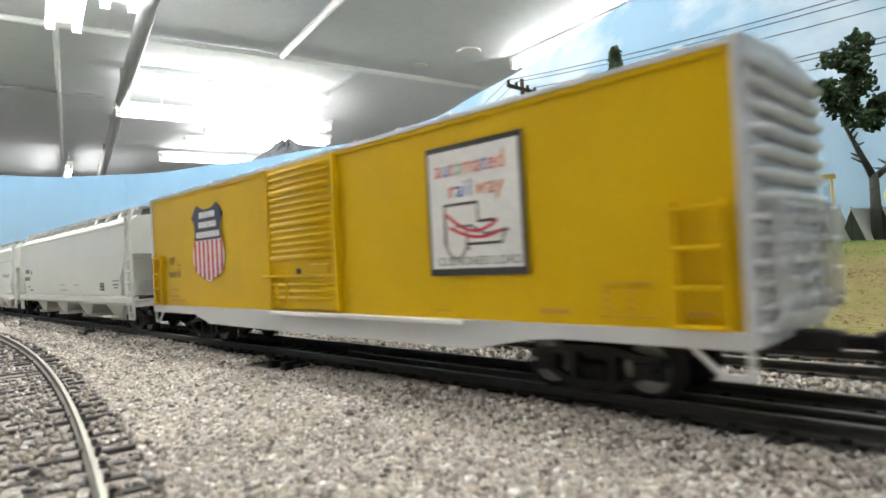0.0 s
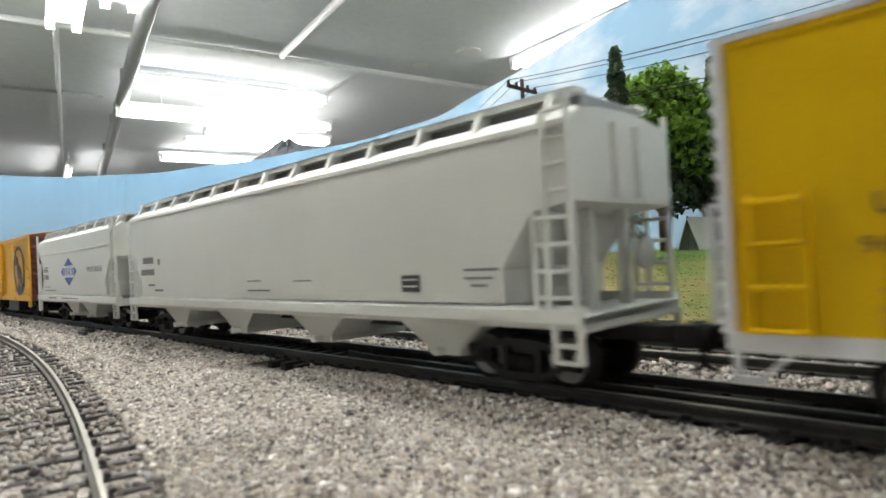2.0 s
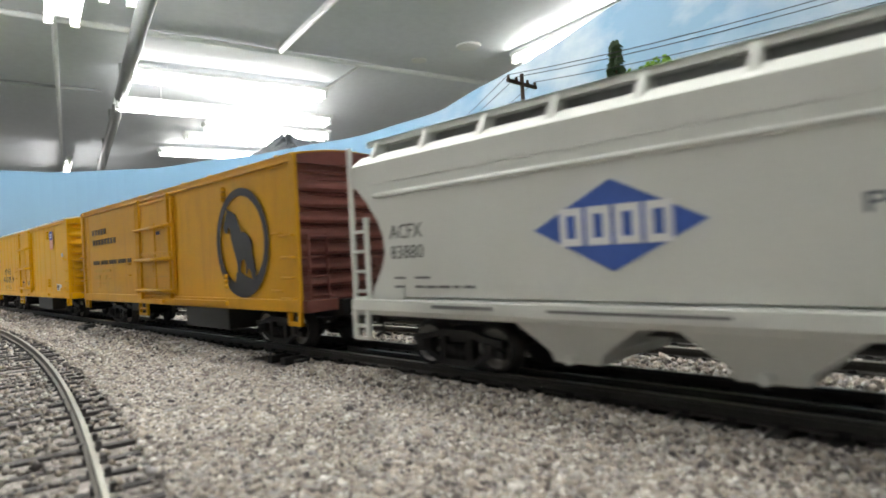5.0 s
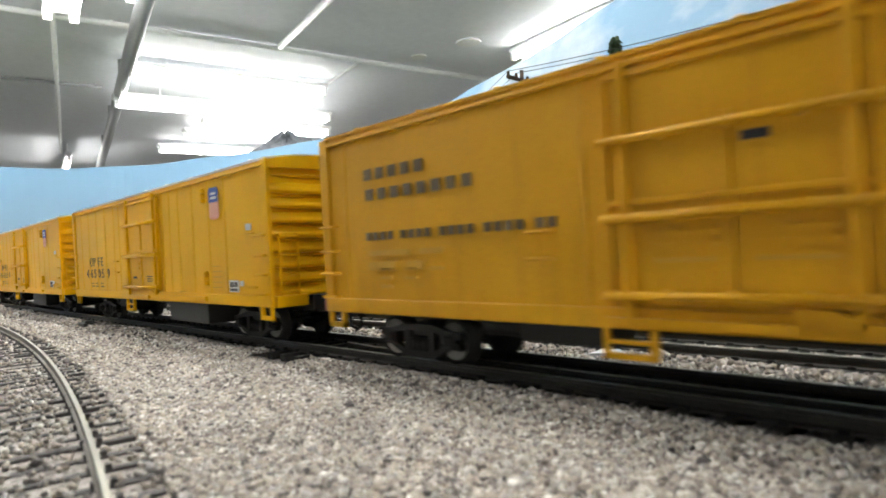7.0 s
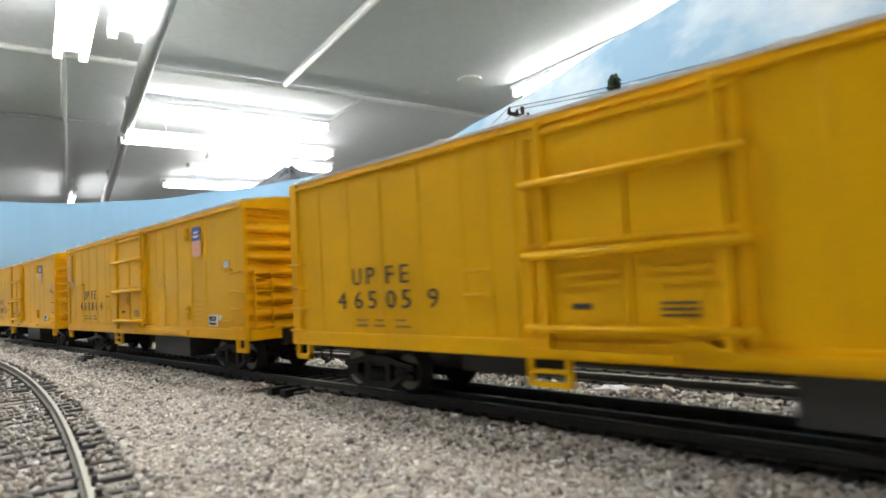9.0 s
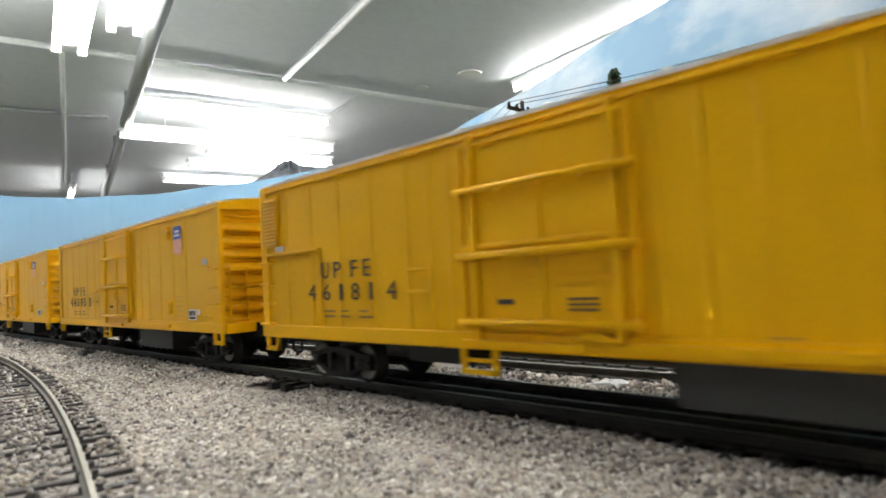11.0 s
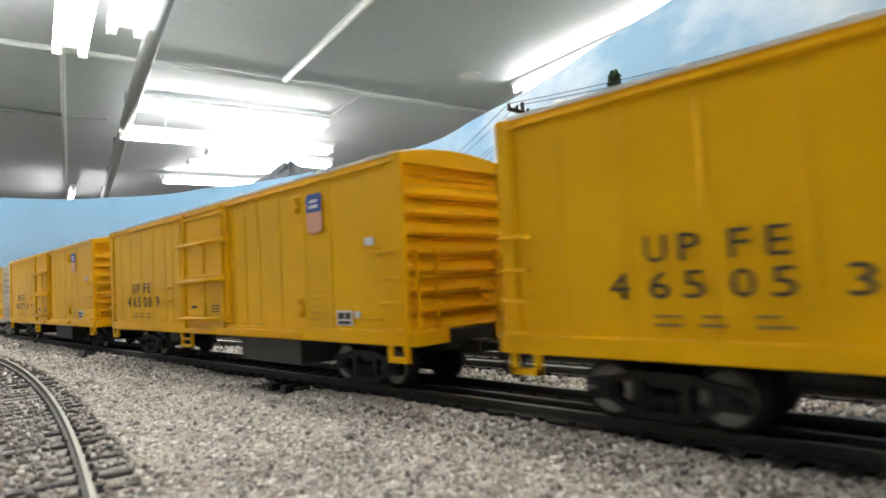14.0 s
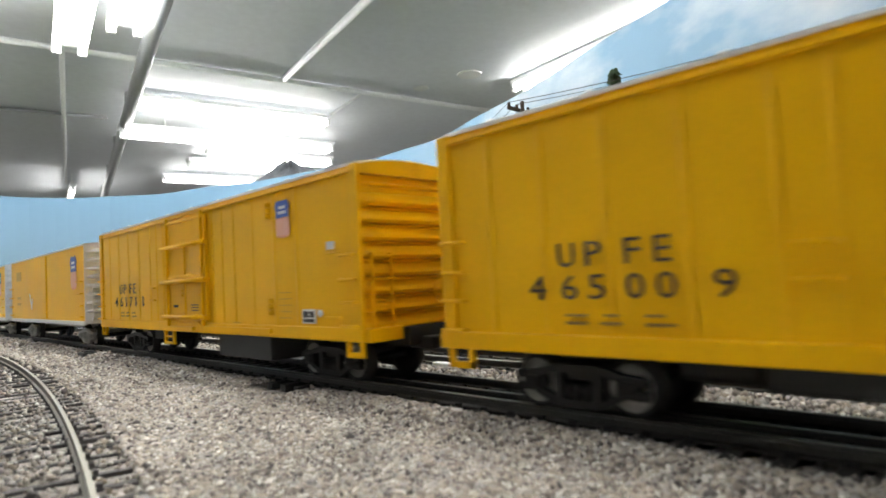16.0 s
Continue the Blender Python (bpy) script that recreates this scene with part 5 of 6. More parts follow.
def hopper(L, bays, label, emblem, height=50.3, side_line=False):
    """A centre-flow covered hopper: bulging sides, sloped ends, running boards on stanchions."""
    car = tagged(new("covered_hopper"), label, "freight car", "freight cars of the train")
    half, cap = HY, height
    b0, b1 = 12.5, L - 12.5

    def section(x, low, top=cap, k=1.0):
        h = half * k
        pts = [(0.62, low), (0.97, max(low, 16.0) if low < 17 else low), (1.0, max(low, 22)), (1.0, max(low + 1, 38)), (0.985, max(low + 2, 44)), (0.955, top - 3.2), (0.84, top - 1.2), (0.5, top - 0.2), (0, top + 0.2)]
        right = [(x, h * a, z) for a, z in pts]
        return right + [(p[0], -p[1], p[2]) for p in right[::-1][1:]]
    bm = bmesh.new()
    cut = ((-11.0, 33.4), (-2.4, 32.2), (4.2, 23.8), (5.0, 22.2), (5.3, 15.6), (10.0, 15.6))
    back = ((-10.5, 42.4), (-8.6, 40.8), (-5.0, 37.4), (-1.5, 33.0), (0.2, 29.4), (0.7, 25.6), (0.9, 15.6), (6.0, 15.6)) if emblem else ((-11.0, 35.0), (-9.0, 33.0), (1.2, 23.2), (1.7, 15.6), (6.0, 15.6))
    loft(bm, [section(b0 + a, z) for a, z in cut] + [section(b1 - a, z) for a, z in back[::-1]], smooth=True)
    bm.normal_update()
    for e in bm.edges:
        if len(e.link_faces) == 2 and e.calc_face_angle(0) > 0.35:
            e.smooth = False
    body = part("tank_body", bm, GREY_CAR, car)
    # roof coaming ledge
    for e in (1, -1):
        bm = bmesh.new()
        deep = 7.8 if emblem else 4.0
        prof = [(half * 0.93, cap - deep - 0.2), (half * 0.998, cap - deep), (half * 0.99, cap - 3.0), (half * 0.80, cap - 0.5), (half * 0.72, cap - 1.6), (half * 0.80, cap - 4.5)]
        loft(bm, [[(x, e * yy, zz) for yy, zz in prof] for x in (b0 - 10.5, b1 + 10.5)])
        part("roof_ledge", bm, GREY_CAR, car)
        if side_line:
            bm = bmesh.new()
            rod(bm, (b0 - 2, e * half, 38.6), (b1 + 2, e * half, 38.6), 0.55, 8)
            part("side_bead", bm, GREY_CAR, car)
        bm = bmesh.new()
        loft(bm, [[(x, e * half * 0.9, 15.8), (x, e * (half + 0.7), 15.2), (x, e * (half + 0.7), 13.0), (x, e * (half - 0.4), 11.8), (x, e * half * 0.85, 12.4)] for x in (1.0, L - 1.0)])
        part("side_sill", bm, GREY_CAR, car)
    # running boards
    for e in (1, -1):
        bm = bmesh.new()
        box(bm, b0 - 9, b1 + 9, e * half * 0.62 - 2.6, e * half * 0.62 + 2.6, cap + 2.6, cap + 3.2)
        box(bm, b0 - 9, b1 + 9, e * half * 0.62 + e * 2.3 - 0.3, e * half * 0.62 + e * 2.3 + 0.3, cap + 1.8, cap + 3.2)
        part("running_board", bm, GREY_CAR, car)
        n = int((b1 - b0) / (15.5 if not emblem else 13.5))
        for k in range(n + 1):
            x = b0 - 5 + (b1 - b0 + 10) * k / n
            bm = bmesh.new()
            loft(bm, [[(x - w, y0, z), (x + w, y0, z), (x + w, y1, z), (x - w, y1, z)] for z, w, y0, y1 in ((cap - 2.8, 0.9, e * half * 0.72, e * half * 0.93), (cap + 2.6, 0.6, e * half * 0.6, e * half * 0.78))])
            part("stanchion", bm, GREY_CAR, car)
    # Darker grey than the body: shade below the running boards is painted in.
    bm = bmesh.new()
    box(bm, b0 - 8, b1 + 8, -9, 9, cap - 0.5, cap + 3.1, 0.3)
    part("hatch_trough", bm, TRUCK_GREY, car, "roof hatch trough in grey darkened for the shade under the boards")
    # ends: platform, slope sheet braces, ladders
    for x, t in ((0.6, 1), (L - 0.6, -1)):
        bm = bmesh.new()
        box(bm, min(x, x + t * 13), max(x, x + t * 13), -half, half, 12.6, 14.2, 0.2)
        box(bm, min(x, x + t * 1.2), max(x, x + t * 1.2), -half, half, 11.4, 14.4, 0.2)
        part("end_platform", bm, GREY_CAR, car)
        for y in (-4.2, 4.2):
            bm = bmesh.new()
            box(bm, min(x - t * 0.2, x + t * 1.4), max(x - t * 0.2, x + t * 1.4), y - 0.7, y + 0.7, 34.5, cap - 2.4, 0.15)
            part("end_channel", bm, GREY_CAR, car)
        for e in (1, -1):
            if emblem and t < 0:
                bm = bmesh.new()
                plate(bm, [(b1 - 6, 15.2), (b1 + 5.0, 15.2), (b1 + 3.8, 18.0), (b1 + 0.8, 22.4), (b1 - 0.6, 26.0), (b1 - 6, 26.0)], e * (half - 0.9), e * 0.7)
                part("end_gusset", bm, GREY_CAR, car)
        for y in (-6.5, 6.5) if not (emblem and t < 0) else ():
            bm = bmesh.new()
            box(bm, min(x + t * 4.5, x + t * 6.5), max(x + t * 4.5, x + t * 6.5), y - 1.0, y + 1.0, 14, 34, 0.2)
            part("end_post", bm, GREY_CAR, car)
        for e in (1, -1):
            xl, xr = x + t * 1.4, x + t * 6.4
            bm = bmesh.new()
            box(bm, xl - 0.45, xl + 0.45, e * half - 0.5, e * half + 0.5, 13, cap + 1.5 if t > 0 or emblem else 34)
            ladder = part("side_ladder", bm, GREY_CAR, car)
            bm = bmesh.new()
            box(bm, xr - 0.45, xr + 0.45, e * half - 0.5, e * half + 0.5, 13, cap - 1 if t > 0 else 34)
            part("stile", bm, GREY_CAR, ladder)
            for k in range(8 if t > 0 else 4):
                z = 17.2 + k * 4.55
                bm = bmesh.new()
                rod(bm, (min(xl, xr) - (2.6 * (1 if k < 4 and not emblem else 0) if t < 0 else 0), e * half, z), (max(xl, xr) + (2.6 * (1 if k < 4 else 0) if t > 0 else 0), e * half, z), 0.42, 6)
                part("rung", bm, GREY_CAR, ladder)
            if t > 0 or not emblem:
                bm = bmesh.new()
                box(bm, min(xr + t * 2.2, xr + t * 3), max(xr + t * 2.2, xr + t * 3), e * half - 0.4, e * half + 0.4, 13, 32)
                part("stile", bm, GREY_CAR, ladder)
            bm = bmesh.new()
            for xx in (x + t * 0.8, x + t * 5.6):
                box(bm, xx - 0.5, xx + 0.5, e * half - 0.5, e * half + 0.5, 6.2, 12.8)
            for z in (6.4, 9.2):
                box(bm, min(x + t * 0.8, x + t * 5.6), max(x + t * 0.8, x + t * 5.6), e * half - 0.5, e * half + 0.5, z - 0.35, z + 0.35)
            rod(bm, (x, e * half, 12.4), (x + t * 1.6, e * half, 7), 0.5, 6)
            part("corner_step", bm, GREY_CAR, car)
        bm = bmesh.new()
        rod(bm, (x + t * 2, -half + 9, 24), (x + t * 2.8, -half + 9, 24), 3.2, 18)
        part("brake_wheel", bm, GREY_CAR, car)
    # discharge bays
    span = (L - 84) / bays
    centres = [42 + span * (k + 0.5) for k in range(bays)] if bays < 4 else [38.5 + 46.2 * k for k in range(4)]
    wide = (span * 0.52, span * 0.44, span * 0.17, span * 0.15) if bays < 4 else (21, 13.5, 5.0, 4.4)
    for k in range(bays):
        c = centres[k]
        bm = bmesh.new()
        loft(bm, [[(c - w, -d, z), (c + w, -d, z), (c + w, d, z), (c - w, d, z)] for z, w, d in ((15.5, wide[0], half * 0.82), (12.4, wide[1], half * 0.8), (6.2, wide[2], half * 0.72), (4.4, wide[3], half * 0.70))])
        part("discharge_bay", bm, GREY_CAR, car)
        bm = bmesh.new()
        rod(bm, (c, -half * 0.86, 5.4), (c, half * 0.86, 5.4), 0.9, 8)
        part("gate_shaft", bm, GREY_CAR, car)
    bm = bmesh.new()
    box(bm, 2, L - 2, -3, 3, 8.4, 12.6, 0.2)
    part("centre_sill", bm, BLACK, car)
    y = half + 0.02
    if emblem:
        bm = bmesh.new()
        c = 77.4
        plate(bm, [(c + 14.8, 28.0), (c, 35.3), (c - 14.8, 28.0), (c, 20.7)], y, 0.12)
        em = part("diamond_emblem", bm, BLUE, car, "blue diamond with a pale band")
        bars(car, [(c + 5.2 - k * 5.0, c + 9.4 - k * 5.0, 25.0, 6.2) for k in range(4)], WHITE, y + 0.1, "emblem_bar")
        bars(car, [(c + 6.5 - k * 5.0, c + 8.1 - k * 5.0, 26.2, 3.8) for k in range(4)], BLUE, y + 0.18, "emblem_slot")
        words("ACFX", 3.2, INK, car, 130.8, 28.6, y, width=10.2)
        words("83880", 3.0, INK, car, 130.8, 24.3, y, width=10.4)
        bars(car, [(127, 130, 21.9, 0.5), (118.5, 123.5, 21.9, 0.5), (116, 117.4, 21.9, 0.5), (126.5, 130, 19.9, 0.5), (119, 123.5, 19.9, 0.5), (127, 130, 18.0, 0.5), (121, 123.5, 18.0, 0.5), (117.4, 120.2, 18.0, 0.5), (113.6, 116.6, 18.0, 0.5), (110.8, 112.4, 18.0, 0.5), (107, 109.6, 18.0, 0.5)], INK_GREY, y - 0.2)
        bars(car, [(102, 118, 13.9, 0.7), (60, 90, 13.9, 0.5)], INK_GREY, half + 0.75)
        words("POTASH", 2.6, NAVY, car, 45.0, 27.2, y, width=23)
    else:
        bars(car, [(L - 27.5, L - 16.8, 28.7, 2.4), (L - 28, L - 14.2, 24.2, 2.3), (L - 22, L - 28, 20.0, 0.8), (L - 28, L - 36, 18.0, 0.8), (L - 32, L - 34, 28, 2.2)], INK_GREY, y)
        bars(car, [(80, 88.4, 20.8, 0.35), (106, 113.7, 21, 0.35), (101, 113.7, 18.2, 0.45)], INK_GREY, y)
        bars(car, [(18, 26.5, 22.2, 0.5), (19.5, 26.5, 20.6, 0.5), (21, 25, 19.2, 0.5)], INK_GREY, y)
        bm = bmesh.new()
        box(bm, 39.4, 44.8, y - 0.1, y + 0.12, 18.2, 21.7)
        pl = part("data_plate", bm, INK, car, "black data stencil")
        bm = bmesh.new()
        for z in (19.2, 20.6):
            box(bm, 40.0, 44.2, y, y + 0.2, z, z + 0.3)
        part("data_print", bm, WHITE, pl)
    add_couplers(car, L)
    add_trucks(car, (26.5, L - 26.5) if bays < 4 else (19.5, L - 19.5))
    return car


# ---- scenery ----
def tree(name, label, place, height, crown, leaf, bark, seed, spread=0.30, lean=0.0, low=0.42, count=1500, leaf_size=0.0034, forked=False):
    """A model tree: forked trunk, limbs, and clumps of small leaves with gaps."""
    rng = random.Random(seed)
    top = tagged(new(name), label, "tree", "trees")
    bm = bmesh.new()
    H = height
    tips = []
    if forked:
        rod(bm, (0, 0, -0.003), (0, 0, 0.32 * H), 0.026 * H, 8, 0.020 * H)
        starts = [((0.0, 0, 0.30 * H), (-0.12 * H, 0.02 * H, 0.58 * H)), ((-0.11 * H, 0.02 * H, 0.56 * H), (-0.07 * H, 0, 0.92 * H)), ((0.0, 0, 0.30 * H), (0.21 * H, -0.02 * H, 0.46 * H))]
    else:
        rod(bm, (0, 0, -0.003), (lean * H * 0.4, 0, 0.45 * H), 0.026 * H, 8, 0.018 * H)
        starts = [((lean * H * 0.4, 0, 0.43 * H), (lean * H, 0, 0.85 * H))]
    for a, b in starts:
        a, b = Vector(a), Vector(b)
        rod(bm, a, b, 0.018 * H, 7, 0.007 * H)
        tips.append(b)
        for k in range(7):
            p = a.lerp(b, 0.25 + 0.75 * k / 7)
            ang = rng.uniform(0, 6.28)
            q = p + Vector((math.cos(ang), math.sin(ang), rng.uniform(0.2, 0.9))) * H * spread * rng.uniform(0.4, 0.8)
            rod(bm, p, q, 0.008 * H, 5, 0.003 * H)
            tips.append(q)
    part("trunk", bm, bark, top, "", 1)
    pts, faces = [], []
    clumps = []
    for c in crown:
        clumps.append((Vector((c[0] * H, c[1] * H, c[2] * H)), c[3] * H))
    tot = sum(r ** 2 for _, r in clumps)
    for c, r in clumps:
        for k in range(int(count * r * r / tot)):
            d = Vector((rng.gauss(0, 1), rng.gauss(0, 1), rng.gauss(0, 1)))
            d.normalize()
            rad = r * (0.55 + 0.55 * rng.random() ** 0.6)
            p = c + Vector((d.x * rad, d.y * rad, d.z * rad * 0.8)) + Vector((rng.gauss(0, 1), rng.gauss(0, 1), rng.gauss(0, 1))) * r * 0.10
            s = leaf_size * rng.uniform(0.6, 1.4)
            u = Vector((rng.gauss(0, 1), rng.gauss(0, 1), rng.gauss(0, 1))).normalized()
            v = u.orthogonal().normalized()
            w = u.cross(v)
            b0 = len(pts)
            pts += [p + v * s, p + w * s * 0.7 + u * s * 0.5, p - v * s, p - w * s * 0.7 + u * s * 0.4, p - u * s * 0.5]
            faces += [(b0, b0 + 1, b0 + 4), (b0 + 1, b0 + 2, b0 + 4), (b0 + 2, b0 + 3, b0 + 4), (b0 + 3, b0, b0 + 4), (b0, b0 + 1, b0 + 2, b0 + 3)]
    me = bpy.data.meshes.new("crown")
    me.from_pydata([tuple(p) for p in pts], [], faces)
    me.materials.append(leaf)
    share("crown", me, top)
    x, y = place
    top.matrix_basis = pose(x, y, float(ground_z(np.array(x), np.array(y))))
    return top


def conifer(place, height, seed):
    rng = random.Random(seed)
    top = tagged(new("conifer"), "narrow dark green model conifer", "tree", "trees")
    bm = bmesh.new()
    rod(bm, (0, 0, -0.003), (0, 0, height * 0.95), height * 0.018, 7, height * 0.004)
    part("trunk", bm, BARK, top, "", 1)
    pts, faces = [], []
    for k in range(900):
        h = rng.random() ** 0.8
        r = height * 0.085 * (1 - h) ** 0.75 * rng.uniform(0.35, 1.15) * (0.8 + 0.3 * math.sin(h * 60)) + 0.0015
        a = rng.uniform(0, 6.283)
        p = Vector((math.cos(a) * r, math.sin(a) * r, height * (0.08 + 0.92 * h)))
        s = height * 0.022 * rng.uniform(0.6, 1.3)
        u = Vector((math.cos(a), math.sin(a), -0.4)).normalized()
        v = u.orthogonal().normalized()
        b0 = len(pts)
        pts += [p - u * s, p + v * s * 0.6, p + u * s, p - v * s * 0.6, p + Vector((0, 0, s * 0.6))]
        faces += [(b0, b0 + 1, b0 + 4), (b0 + 1, b0 + 2, b0 + 4), (b0 + 2, b0 + 3, b0 + 4), (b0 + 3, b0, b0 + 4)]
    me = bpy.data.meshes.new("crown")
    me.from_pydata([tuple(p) for p in pts], [], faces)
    me.materials.append(LEAF_DARK)
    share("crown", me, top)
    x, y = place
    top.matrix_basis = pose(x, y, float(ground_z(np.array(x), np.array(y))))


def tent(place, turn, base):
    """A ridge tent; the shade inside its open ends is a dark sheet."""
    top = tagged(new("ridge_tent"), "grey-green canvas ridge tent on the grass", "tent", "row of tents")
    w, d, h = 9.5, 30, 24
    bm = bmesh.new()
    for e in (-1, 1):
        loft(bm, [[(e * w, y, 0), (e * (w - 0.7), y, 0), (0, y, h - 0.7), (0, y, h)] if e > 0 else [(0, y, h), (0, y, h - 0.7), (-w + 0.7, y, 0), (-w, y, 0)] for y in (-d / 2, -d / 4, d / 4, d / 2)])
    part("canvas", bm, CANVAS, top)
    for y in (-d / 2 + 0.6, d / 2 - 0.6):
        # Dark sheet closing the tent end, coloured as the shade inside.
        bm = bmesh.new()
        loft(bm, [[(-w + 0.8, yy, 0), (w - 0.8, yy, 0), (0, yy, h - 1)] for yy in (y - 0.2, y + 0.2)])
        part("gable", bm, TENT_SHADE, top)
        bm = bmesh.new()
        rod(bm, (0, y, 0), (0, y, h + 0.8), 0.45, 6)
        part("tent_pole", bm, POLE, top)
    top.matrix_basis = pose(place[0], place[1], base, 0, 0, turn)
    return top


def gantry(place, turn, base):
    top = tagged(new("timber_frame"), "pale yellow timber goalpost frame", "frame")
    for x in (-15, 21):
        bm = bmesh.new()
        box(bm, x - 0.8, x + 0.8, -0.8, 0.8, 0, 47, 0.2)
        part("post", bm, WOOD, top)
    bm = bmesh.new()
    box(bm, -23.5, 23.5, -1.2, 1.2, 45.5, 49.5, 0.3)
    part("beam", bm, WOOD, top)
    top.matrix_basis = pose(place[0], place[1], base, 0, 0, turn)


POLES = [(0.277, 0.1035), (0.0483, 0.3300), (-0.12, 1.00)]


def utility_pole(px, py):
    top = tagged(new("utility_pole"), "dark timber telegraph pole with crossarms", "utility pole", "telegraph poles")
    bm = bmesh.new()
    rod(bm, (0, 0, -4), (0, 0, 121), 1.5, 8, 1.1)
    part("pole", bm, POLE, top)
    for z in (115.5, 98):
        bm = bmesh.new()
        box(bm, -0.8, 0.8, -13, 13, z - 0.9, z + 0.9, 0.2)
        arm = part("crossarm", bm, POLE, top)
        for y in (-12, -5, 5, 12):
            bm = bmesh.new()
            rod(bm, (0, y, z + 0.8), (0, y, z + 3.0), 0.9, 8, 0.7)
            part("insulator", bm, POLE, arm)
    top.matrix_basis = pose(px, py, RT, 0, 0, YAW)
    return top


def build_wires():
    for (x0, y0), (x1, y1) in zip(POLES, POLES[1:]):
        for z in (118.5, 101):
            for dy in (-12, 5, 12):
                bm = bmesh.new()
                pts = []
                for k in range(13):
                    t = k / 12
                    p = Vector((x0, y0, 0)).lerp(Vector((x1, y1, 0)), t) - FAR * dy * MM
                    pts.append(Vector((p.x, p.y, RT + z * MM - 0.008 * 4 * t * (1 - t))))
                q = (FAR * 0.00021, Vector((0, 0, 0.00021)))
                loft(bm, [[p + q[0] * math.cos(a) + q[1] * math.sin(a) for a in (0, 1.26, 2.51, 3.77, 5.03)] for p in pts])
                tagged(part("overhead_wire", bm, WIREM, None, "", 1), "thin black overhead wire between telegraph poles", "wire", "overhead wires")


def mountain(place, height, radius, seed):
    rng = np.random.default_rng(seed)
    n, m = 28, 12
    bm = bmesh.new()
    rings = []
    for k in range(m):
        t = k / (m - 1)
        ring = []
        for i in range(n):
            a = 2 * math.pi * i / n
            r = radius * (1 - t) ** 0.95 * (1 + 0.16 * math.sin(3 * a + 1) + 0.10 * math.sin(7 * a + t * 5) + 0.05 * rng.normal()) + 0.022
            ring.append((math.cos(a) * r, math.sin(a) * r, height * t * (1 + 0.02 * rng.normal())))
        rings.append(ring)
    loft(bm, rings)
    ob = part("mountain", bm, ROCK, None, "", 1)
    tagged(ob, "rugged blue-grey plaster mountain peak", "mountain")
    ob.matrix_basis = pose(place[0], place[1], 0)


def bits():
    """Small oddments lying by the rails."""
    bm = bmesh.new()
    box(bm, -5.5, 5.5, -3, 3, 0, 3.2, 0.4)
    box(bm, -4.5, 1, -2.2, 2.2, 3.2, 4.0, 0.2)
    ob = part("switch_motor", bm, DARK)
    tagged(ob, "small dark switch machine beside the main rails", "switch machine")
    ob.matrix_basis = rail_pose(0.285, -0.0185, -0.0045)
    top = tagged(new("toy_flatcar_load"), "silver and white wedge-shaped model part on the ballast", "model part")
    bm = bmesh.new()
    loft(bm, [[(x, -3, 0), (x, 3, 0), (x, 3, h), (x, -3, h)] for x, h in ((-9, 0.8), (-2, 2.4), (3, 3.0), (7, 1.6))])
    part("shell", bm, SILVER, top)
    bm = bmesh.new()
    box(bm, 0.5, 4.5, 3.0, 3.2, 0.6, 2.2)
    part("opening", bm, BLACK, top)
    bm = bmesh.new()
    box(bm, -5.5, 5.5, -1.4, 1.4, 0, 1.8, 0.3)
    ob = part("plastic_scrap", bm, WHITE)
    tagged(ob, "small white plastic scrap lying beside the second track", "scrap")
    ob.matrix_basis = rail_pose(0.0885, 0.0315, -0.0032)
    top.matrix_basis = rail_pose(0.031, 0.0275, -0.0046) @ pose(0, 0, 0, 0, 0, 180)


# ---- build ----
build_room()
build_ceiling_things()
build_backdrop()
build_ground()
TIES = tie_mesh(TIE, "tie")
TIES_DUSTY = tie_mesh(TIE_DUSTY, "tie", 0.85)
straight_track(0, "blackened main line rails on dark sleepers in ballast", -420, 1500, TIES, (96, 2.6))
straight_track(43.5, "second straight line of rails half buried behind the main line", -420, 1200, TIES)
curved_track(TIES_DUSTY)
build_stones()

CARS = []


def put(car, s, length):
    car.matrix_basis = rail_pose(s * MM)
    CARS.append((car, s))


# leading end of each car along the track at the start, in mm
S0 = {"long_box": -18.6, "hopper": 217.0, "hopper_short": 447.5, "fruit": 615.7, "reefer": 837.9}
PITCH = 222.2
put(long_boxcar(), S0["long_box"], UL)
put(hopper(215.5, 4, "long light grey covered hopper with a smooth bulging side", False), S0["hopper"], 215)
put(hopper(146.0, 2, "short light grey covered hopper with a blue diamond emblem", True, 49.0, True), S0["hopper_short"], 146)
fruit = reefer(YELLOW_GN, MAROON, "aged orange-yellow refrigerator car with dark red ends", True)
dress_fruit_car(fruit)
put(fruit, S0["fruit"], RL)
plain = reefer(YELLOW, YELLOW, "bright yellow ribbed refrigerator car with plug doors")
cars5 = [plain] + [copy_thing(plain, Matrix.Identity(4)) for k in range(4)]
for k, (c, num) in enumerate(zip(cars5, ("465059", "461814", "465053", "465009", "461711"))):
    dress_reefer(c, num, (0.0, -3.0, -1.1, -1.0, 0.0)[k], (0.8, 1.6, 1.1, 1.0, 0.8)[k])
    if k == 1:
        louvre_panel(c)
    put(c, S0["reefer"] + PITCH * k, RL)
sb = short_boxcar()
sb2 = copy_thing(sb, Matrix.Identity(4))
put(sb, S0["reefer"] + PITCH * 5 - 0.5, 176.5)
put(sb2, S0["reefer"] + PITCH * 5 + 199, 176.5)

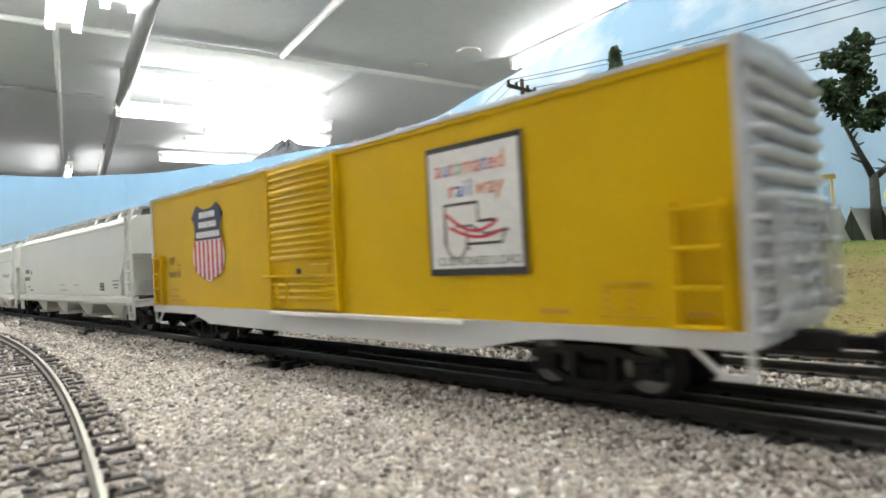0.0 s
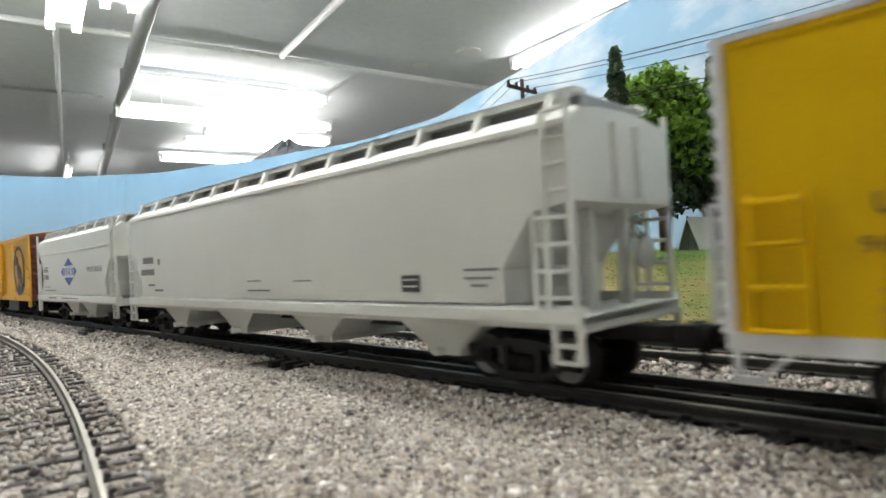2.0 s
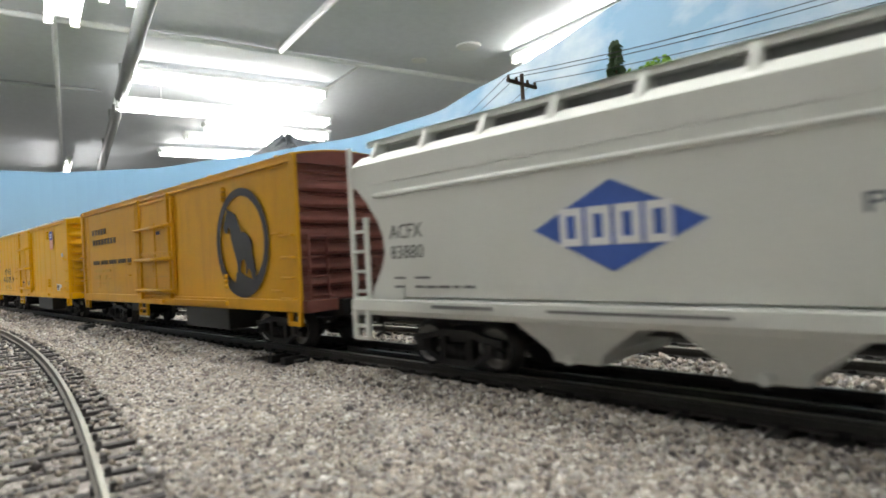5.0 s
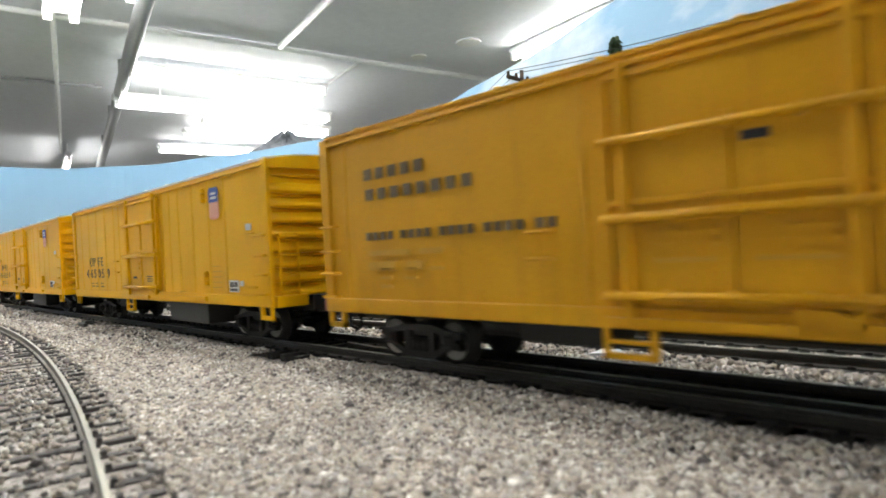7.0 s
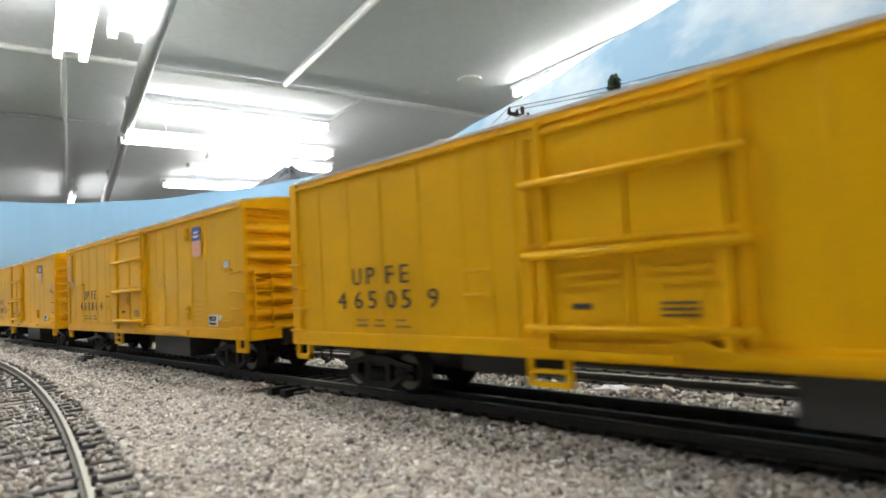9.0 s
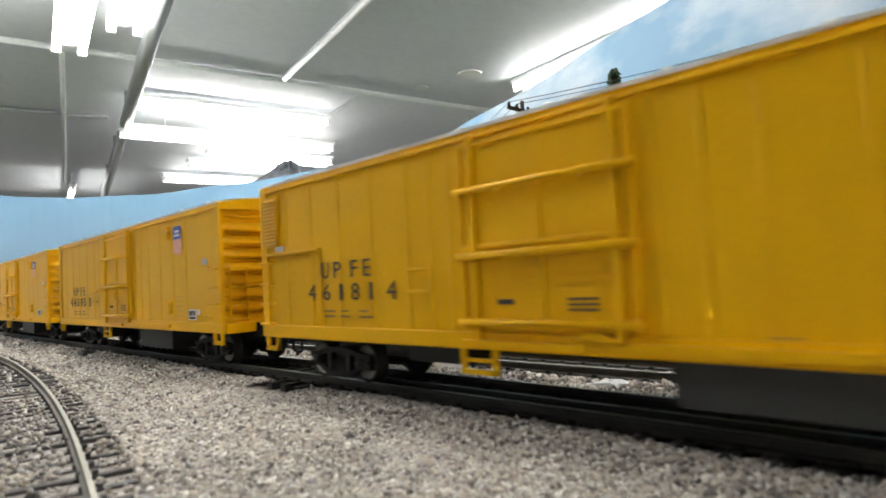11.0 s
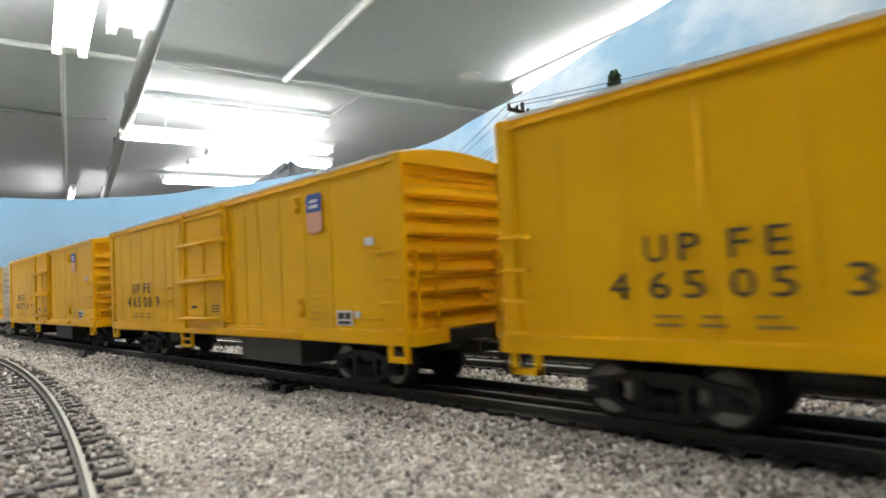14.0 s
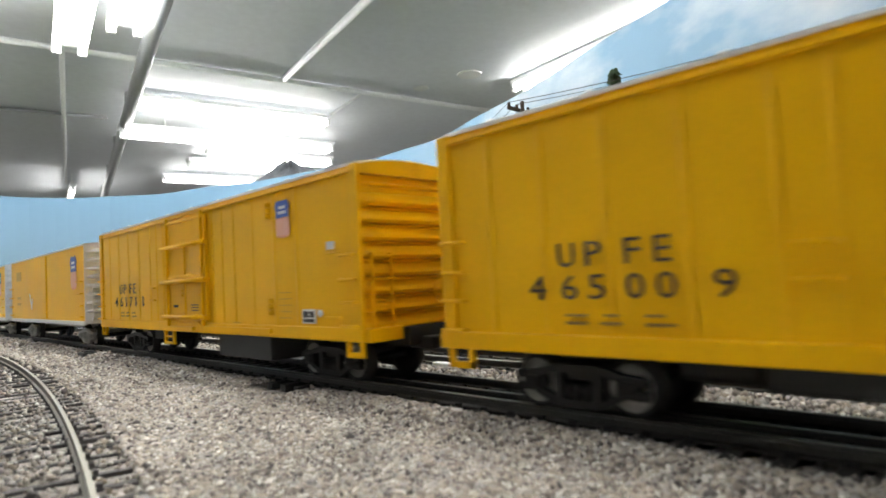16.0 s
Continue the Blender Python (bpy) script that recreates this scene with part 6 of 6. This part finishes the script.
build_wires()
for x, y in POLES:
    utility_pole(x, y)
tree("tree", "bright green leafy model tree with a reddish trunk", (0.214, 0.420), 0.122,
     [(-0.20, 0, 0.84, 0.13), (-0.02, 0, 0.90, 0.12), (0.12, 0, 0.93, 0.10), (-0.26, 0, 0.70, 0.12), (-0.06, 0, 0.74, 0.15), (0.10, 0, 0.76, 0.12), (0.22, 0, 0.74, 0.08), (0.18, 0, 0.56, 0.07), (-0.04, 0, 0.58, 0.12), (-0.18, 0, 0.50, 0.12), (0.08, 0, 0.46, 0.09)], LEAF, BARK, 3, 0.2, 0.02, count=2300, leaf_size=0.0030)
tree("tree", "dark shaded leafy model tree", (0.190, 0.432), 0.100,
     [(-0.10, 0, 0.62, 0.20), (0.05, 0, 0.42, 0.16), (-0.20, 0, 0.40, 0.15), (0.05, 0, 0.80, 0.14), (0.14, 0, 0.55, 0.12)], LEAF_DARK, BARK, 5, 0.3, 0, count=1500, leaf_size=0.003)
tree("tree", "bright green leafy model tree beside the line", (0.156, 0.424), 0.124,
     [(-0.12, 0, 0.90, 0.12), (0.04, 0, 0.95, 0.12), (0.14, 0, 0.86, 0.12), (-0.04, 0, 0.78, 0.14), (0.10, 0, 0.68, 0.14), (-0.12, 0, 0.62, 0.12), (0.14, 0, 0.52, 0.1)], LEAF, BARK, 8, 0.22, 0, count=2200, leaf_size=0.0030)
tree("tree", "tall dark model tree with a forked bare trunk", (0.307, 0.424), 0.146,
     [(-0.04, 0, 0.96, 0.06), (-0.16, 0.02, 0.89, 0.05), (-0.08, -0.02, 0.86, 0.06), (-0.03, 0.03, 0.77, 0.075), (-0.21, 0, 0.75, 0.05), (-0.12, 0.03, 0.68, 0.075), (-0.08, -0.03, 0.59, 0.06), (0.08, 0, 0.65, 0.07), (0.03, 0.02, 0.57, 0.045), (-0.29, 0, 0.76, 0.03), (0.21, 0, 0.50, 0.05)], LEAF_DARK, BARK_GREY, 11, 0.08, 0, count=1500, leaf_size=0.0024, forked=True)
tree("tree", "bushy green leafy model tree behind the line", (0.084, 0.436), 0.094,
     [(-0.26, 0, 0.84, 0.14), (0.0, 0, 0.88, 0.14), (0.24, 0, 0.80, 0.14), (-0.32, 0, 0.62, 0.14), (-0.06, 0, 0.62, 0.17), (0.22, 0, 0.56, 0.16), (0.0, 0, 0.44, 0.12)], LEAF, BARK, 14, 0.24, 0, count=1900, leaf_size=0.0030)
conifer((0.112, 0.368), 0.132, 2)
conifer((0.208, 0.448), 0.142, 6)
conifer((0.222, 0.458), 0.132, 9)
conifer((0.266, 0.466), 0.060, 12)
for k in range(7):
    x, y = 0.180 + 0.0245 * k, 0.418 + 0.003 * k
    tent((x, y), -58, float(ground_z(np.array(x), np.array(y))) - 0.001)
gantry((0.266, 0.442), -8, float(ground_z(np.array(0.266), np.array(0.442))))
mountain((-0.63, 2.52), 0.545, 0.80, 5)
bm = bmesh.new()
box(bm, -0.045, 0.045, -0.06, 0.06, -0.012, 0.468, 0.004)
tagged(part("tower", bm, ROCK, None, "", 1), "dark square structure standing behind the painted backdrop", "tower").matrix_basis = pose(-0.455, 2.42, 0)

bits()


def round_sign(place, height):
    top = tagged(new("round_sign"), "pale yellow round sign on a thin post", "sign")
    bm = bmesh.new()
    rod(bm, (0, 0, 0), (0, 0, height - 8), 0.5, 6)
    part("post", bm, POLE, top)
    bm = bmesh.new()
    rod(bm, (0, -0.4, height), (0, 0.4, height), 11, 24)
    part("disc", bm, WOOD, top)
    top.matrix_basis = pose(place[0], place[1], float(ground_z(np.array(place[0]), np.array(place[1]))), 0, 0, -35)


round_sign((0.318, 0.412), 30)


def tufts():
    """Sifted turf: many small blades and crumbs on the bank."""
    rng = np.random.default_rng(9)
    n = 26000
    s, o = rng.uniform(-0.25, 0.55, n), rng.uniform(0.07, 0.36, n)
    x = ORIGIN.x + AWAY.x * s + FAR.x * o
    y = ORIGIN.y + AWAY.y * s + FAR.y * o
    z = ground_z(x, y)
    a = rng.uniform(0, 6.283, n)
    r = rng.uniform(0.0003, 0.0009, n)
    h = rng.uniform(0.0001, 0.0004, n) * (1 + (rng.random(n) > 0.95))
    pts = np.stack([np.stack([x + r * np.cos(a + k * 2.094), y + r * np.sin(a + k * 2.094), z - 0.0002 + 0 * h], -1) for k in range(3)] + [np.stack([x + rng.normal(0, 0.0005, n), y, z + h], -1)], 1)
    base = (np.arange(n) * 4)[:, None, None]
    f = (np.array([(0, 1, 3), (1, 2, 3), (2, 0, 3)])[None] + base).reshape(-1, 3)
    me = bpy.data.meshes.new("turf")
    me.from_pydata(pts.reshape(-1, 3).tolist(), [], f.tolist())
    me.materials.append(GRASS)
    tagged(new("turf", me), "olive and straw coloured sifted turf on the bank", "grass", kind="stuff")


tufts()


# ---- movement ----
# seconds and how far the train has come, in mm
TRAVEL = [(0, 0.0), (2, 210.6), (4, 419.8), (6, 627.8), (8, 834.9), (10, 1041.4), (12, 1247.7), (14, 1454.2), (16, 1661.0)]


def travelled(t):
    T, D = [a for a, _ in TRAVEL], [b for _, b in TRAVEL]
    return float(np.interp(t, T, D))


def motions():
    times = [k * 0.5 for k in range(33)]
    for car, s in CARS:
        walk(car, [(t, rail_pose((s - travelled(t)) * MM)) for t in times])
    steps = [k / 15 for k in range(241)]
    turned = [(t, math.degrees(travelled(t) / WHEEL_Z)) for t in steps]
    for car, s in CARS:
        for truck in car.children:
            if not truck.name.startswith("truck"):
                continue
            for w in truck.children:
                if w.name.startswith("wheelset"):
                    x = w.matrix_basis.translation.x
                    walk(w, [(t, pose(x, 0, WHEEL_Z * MM, 0, -a, 0)) for t, a in turned])


motions()
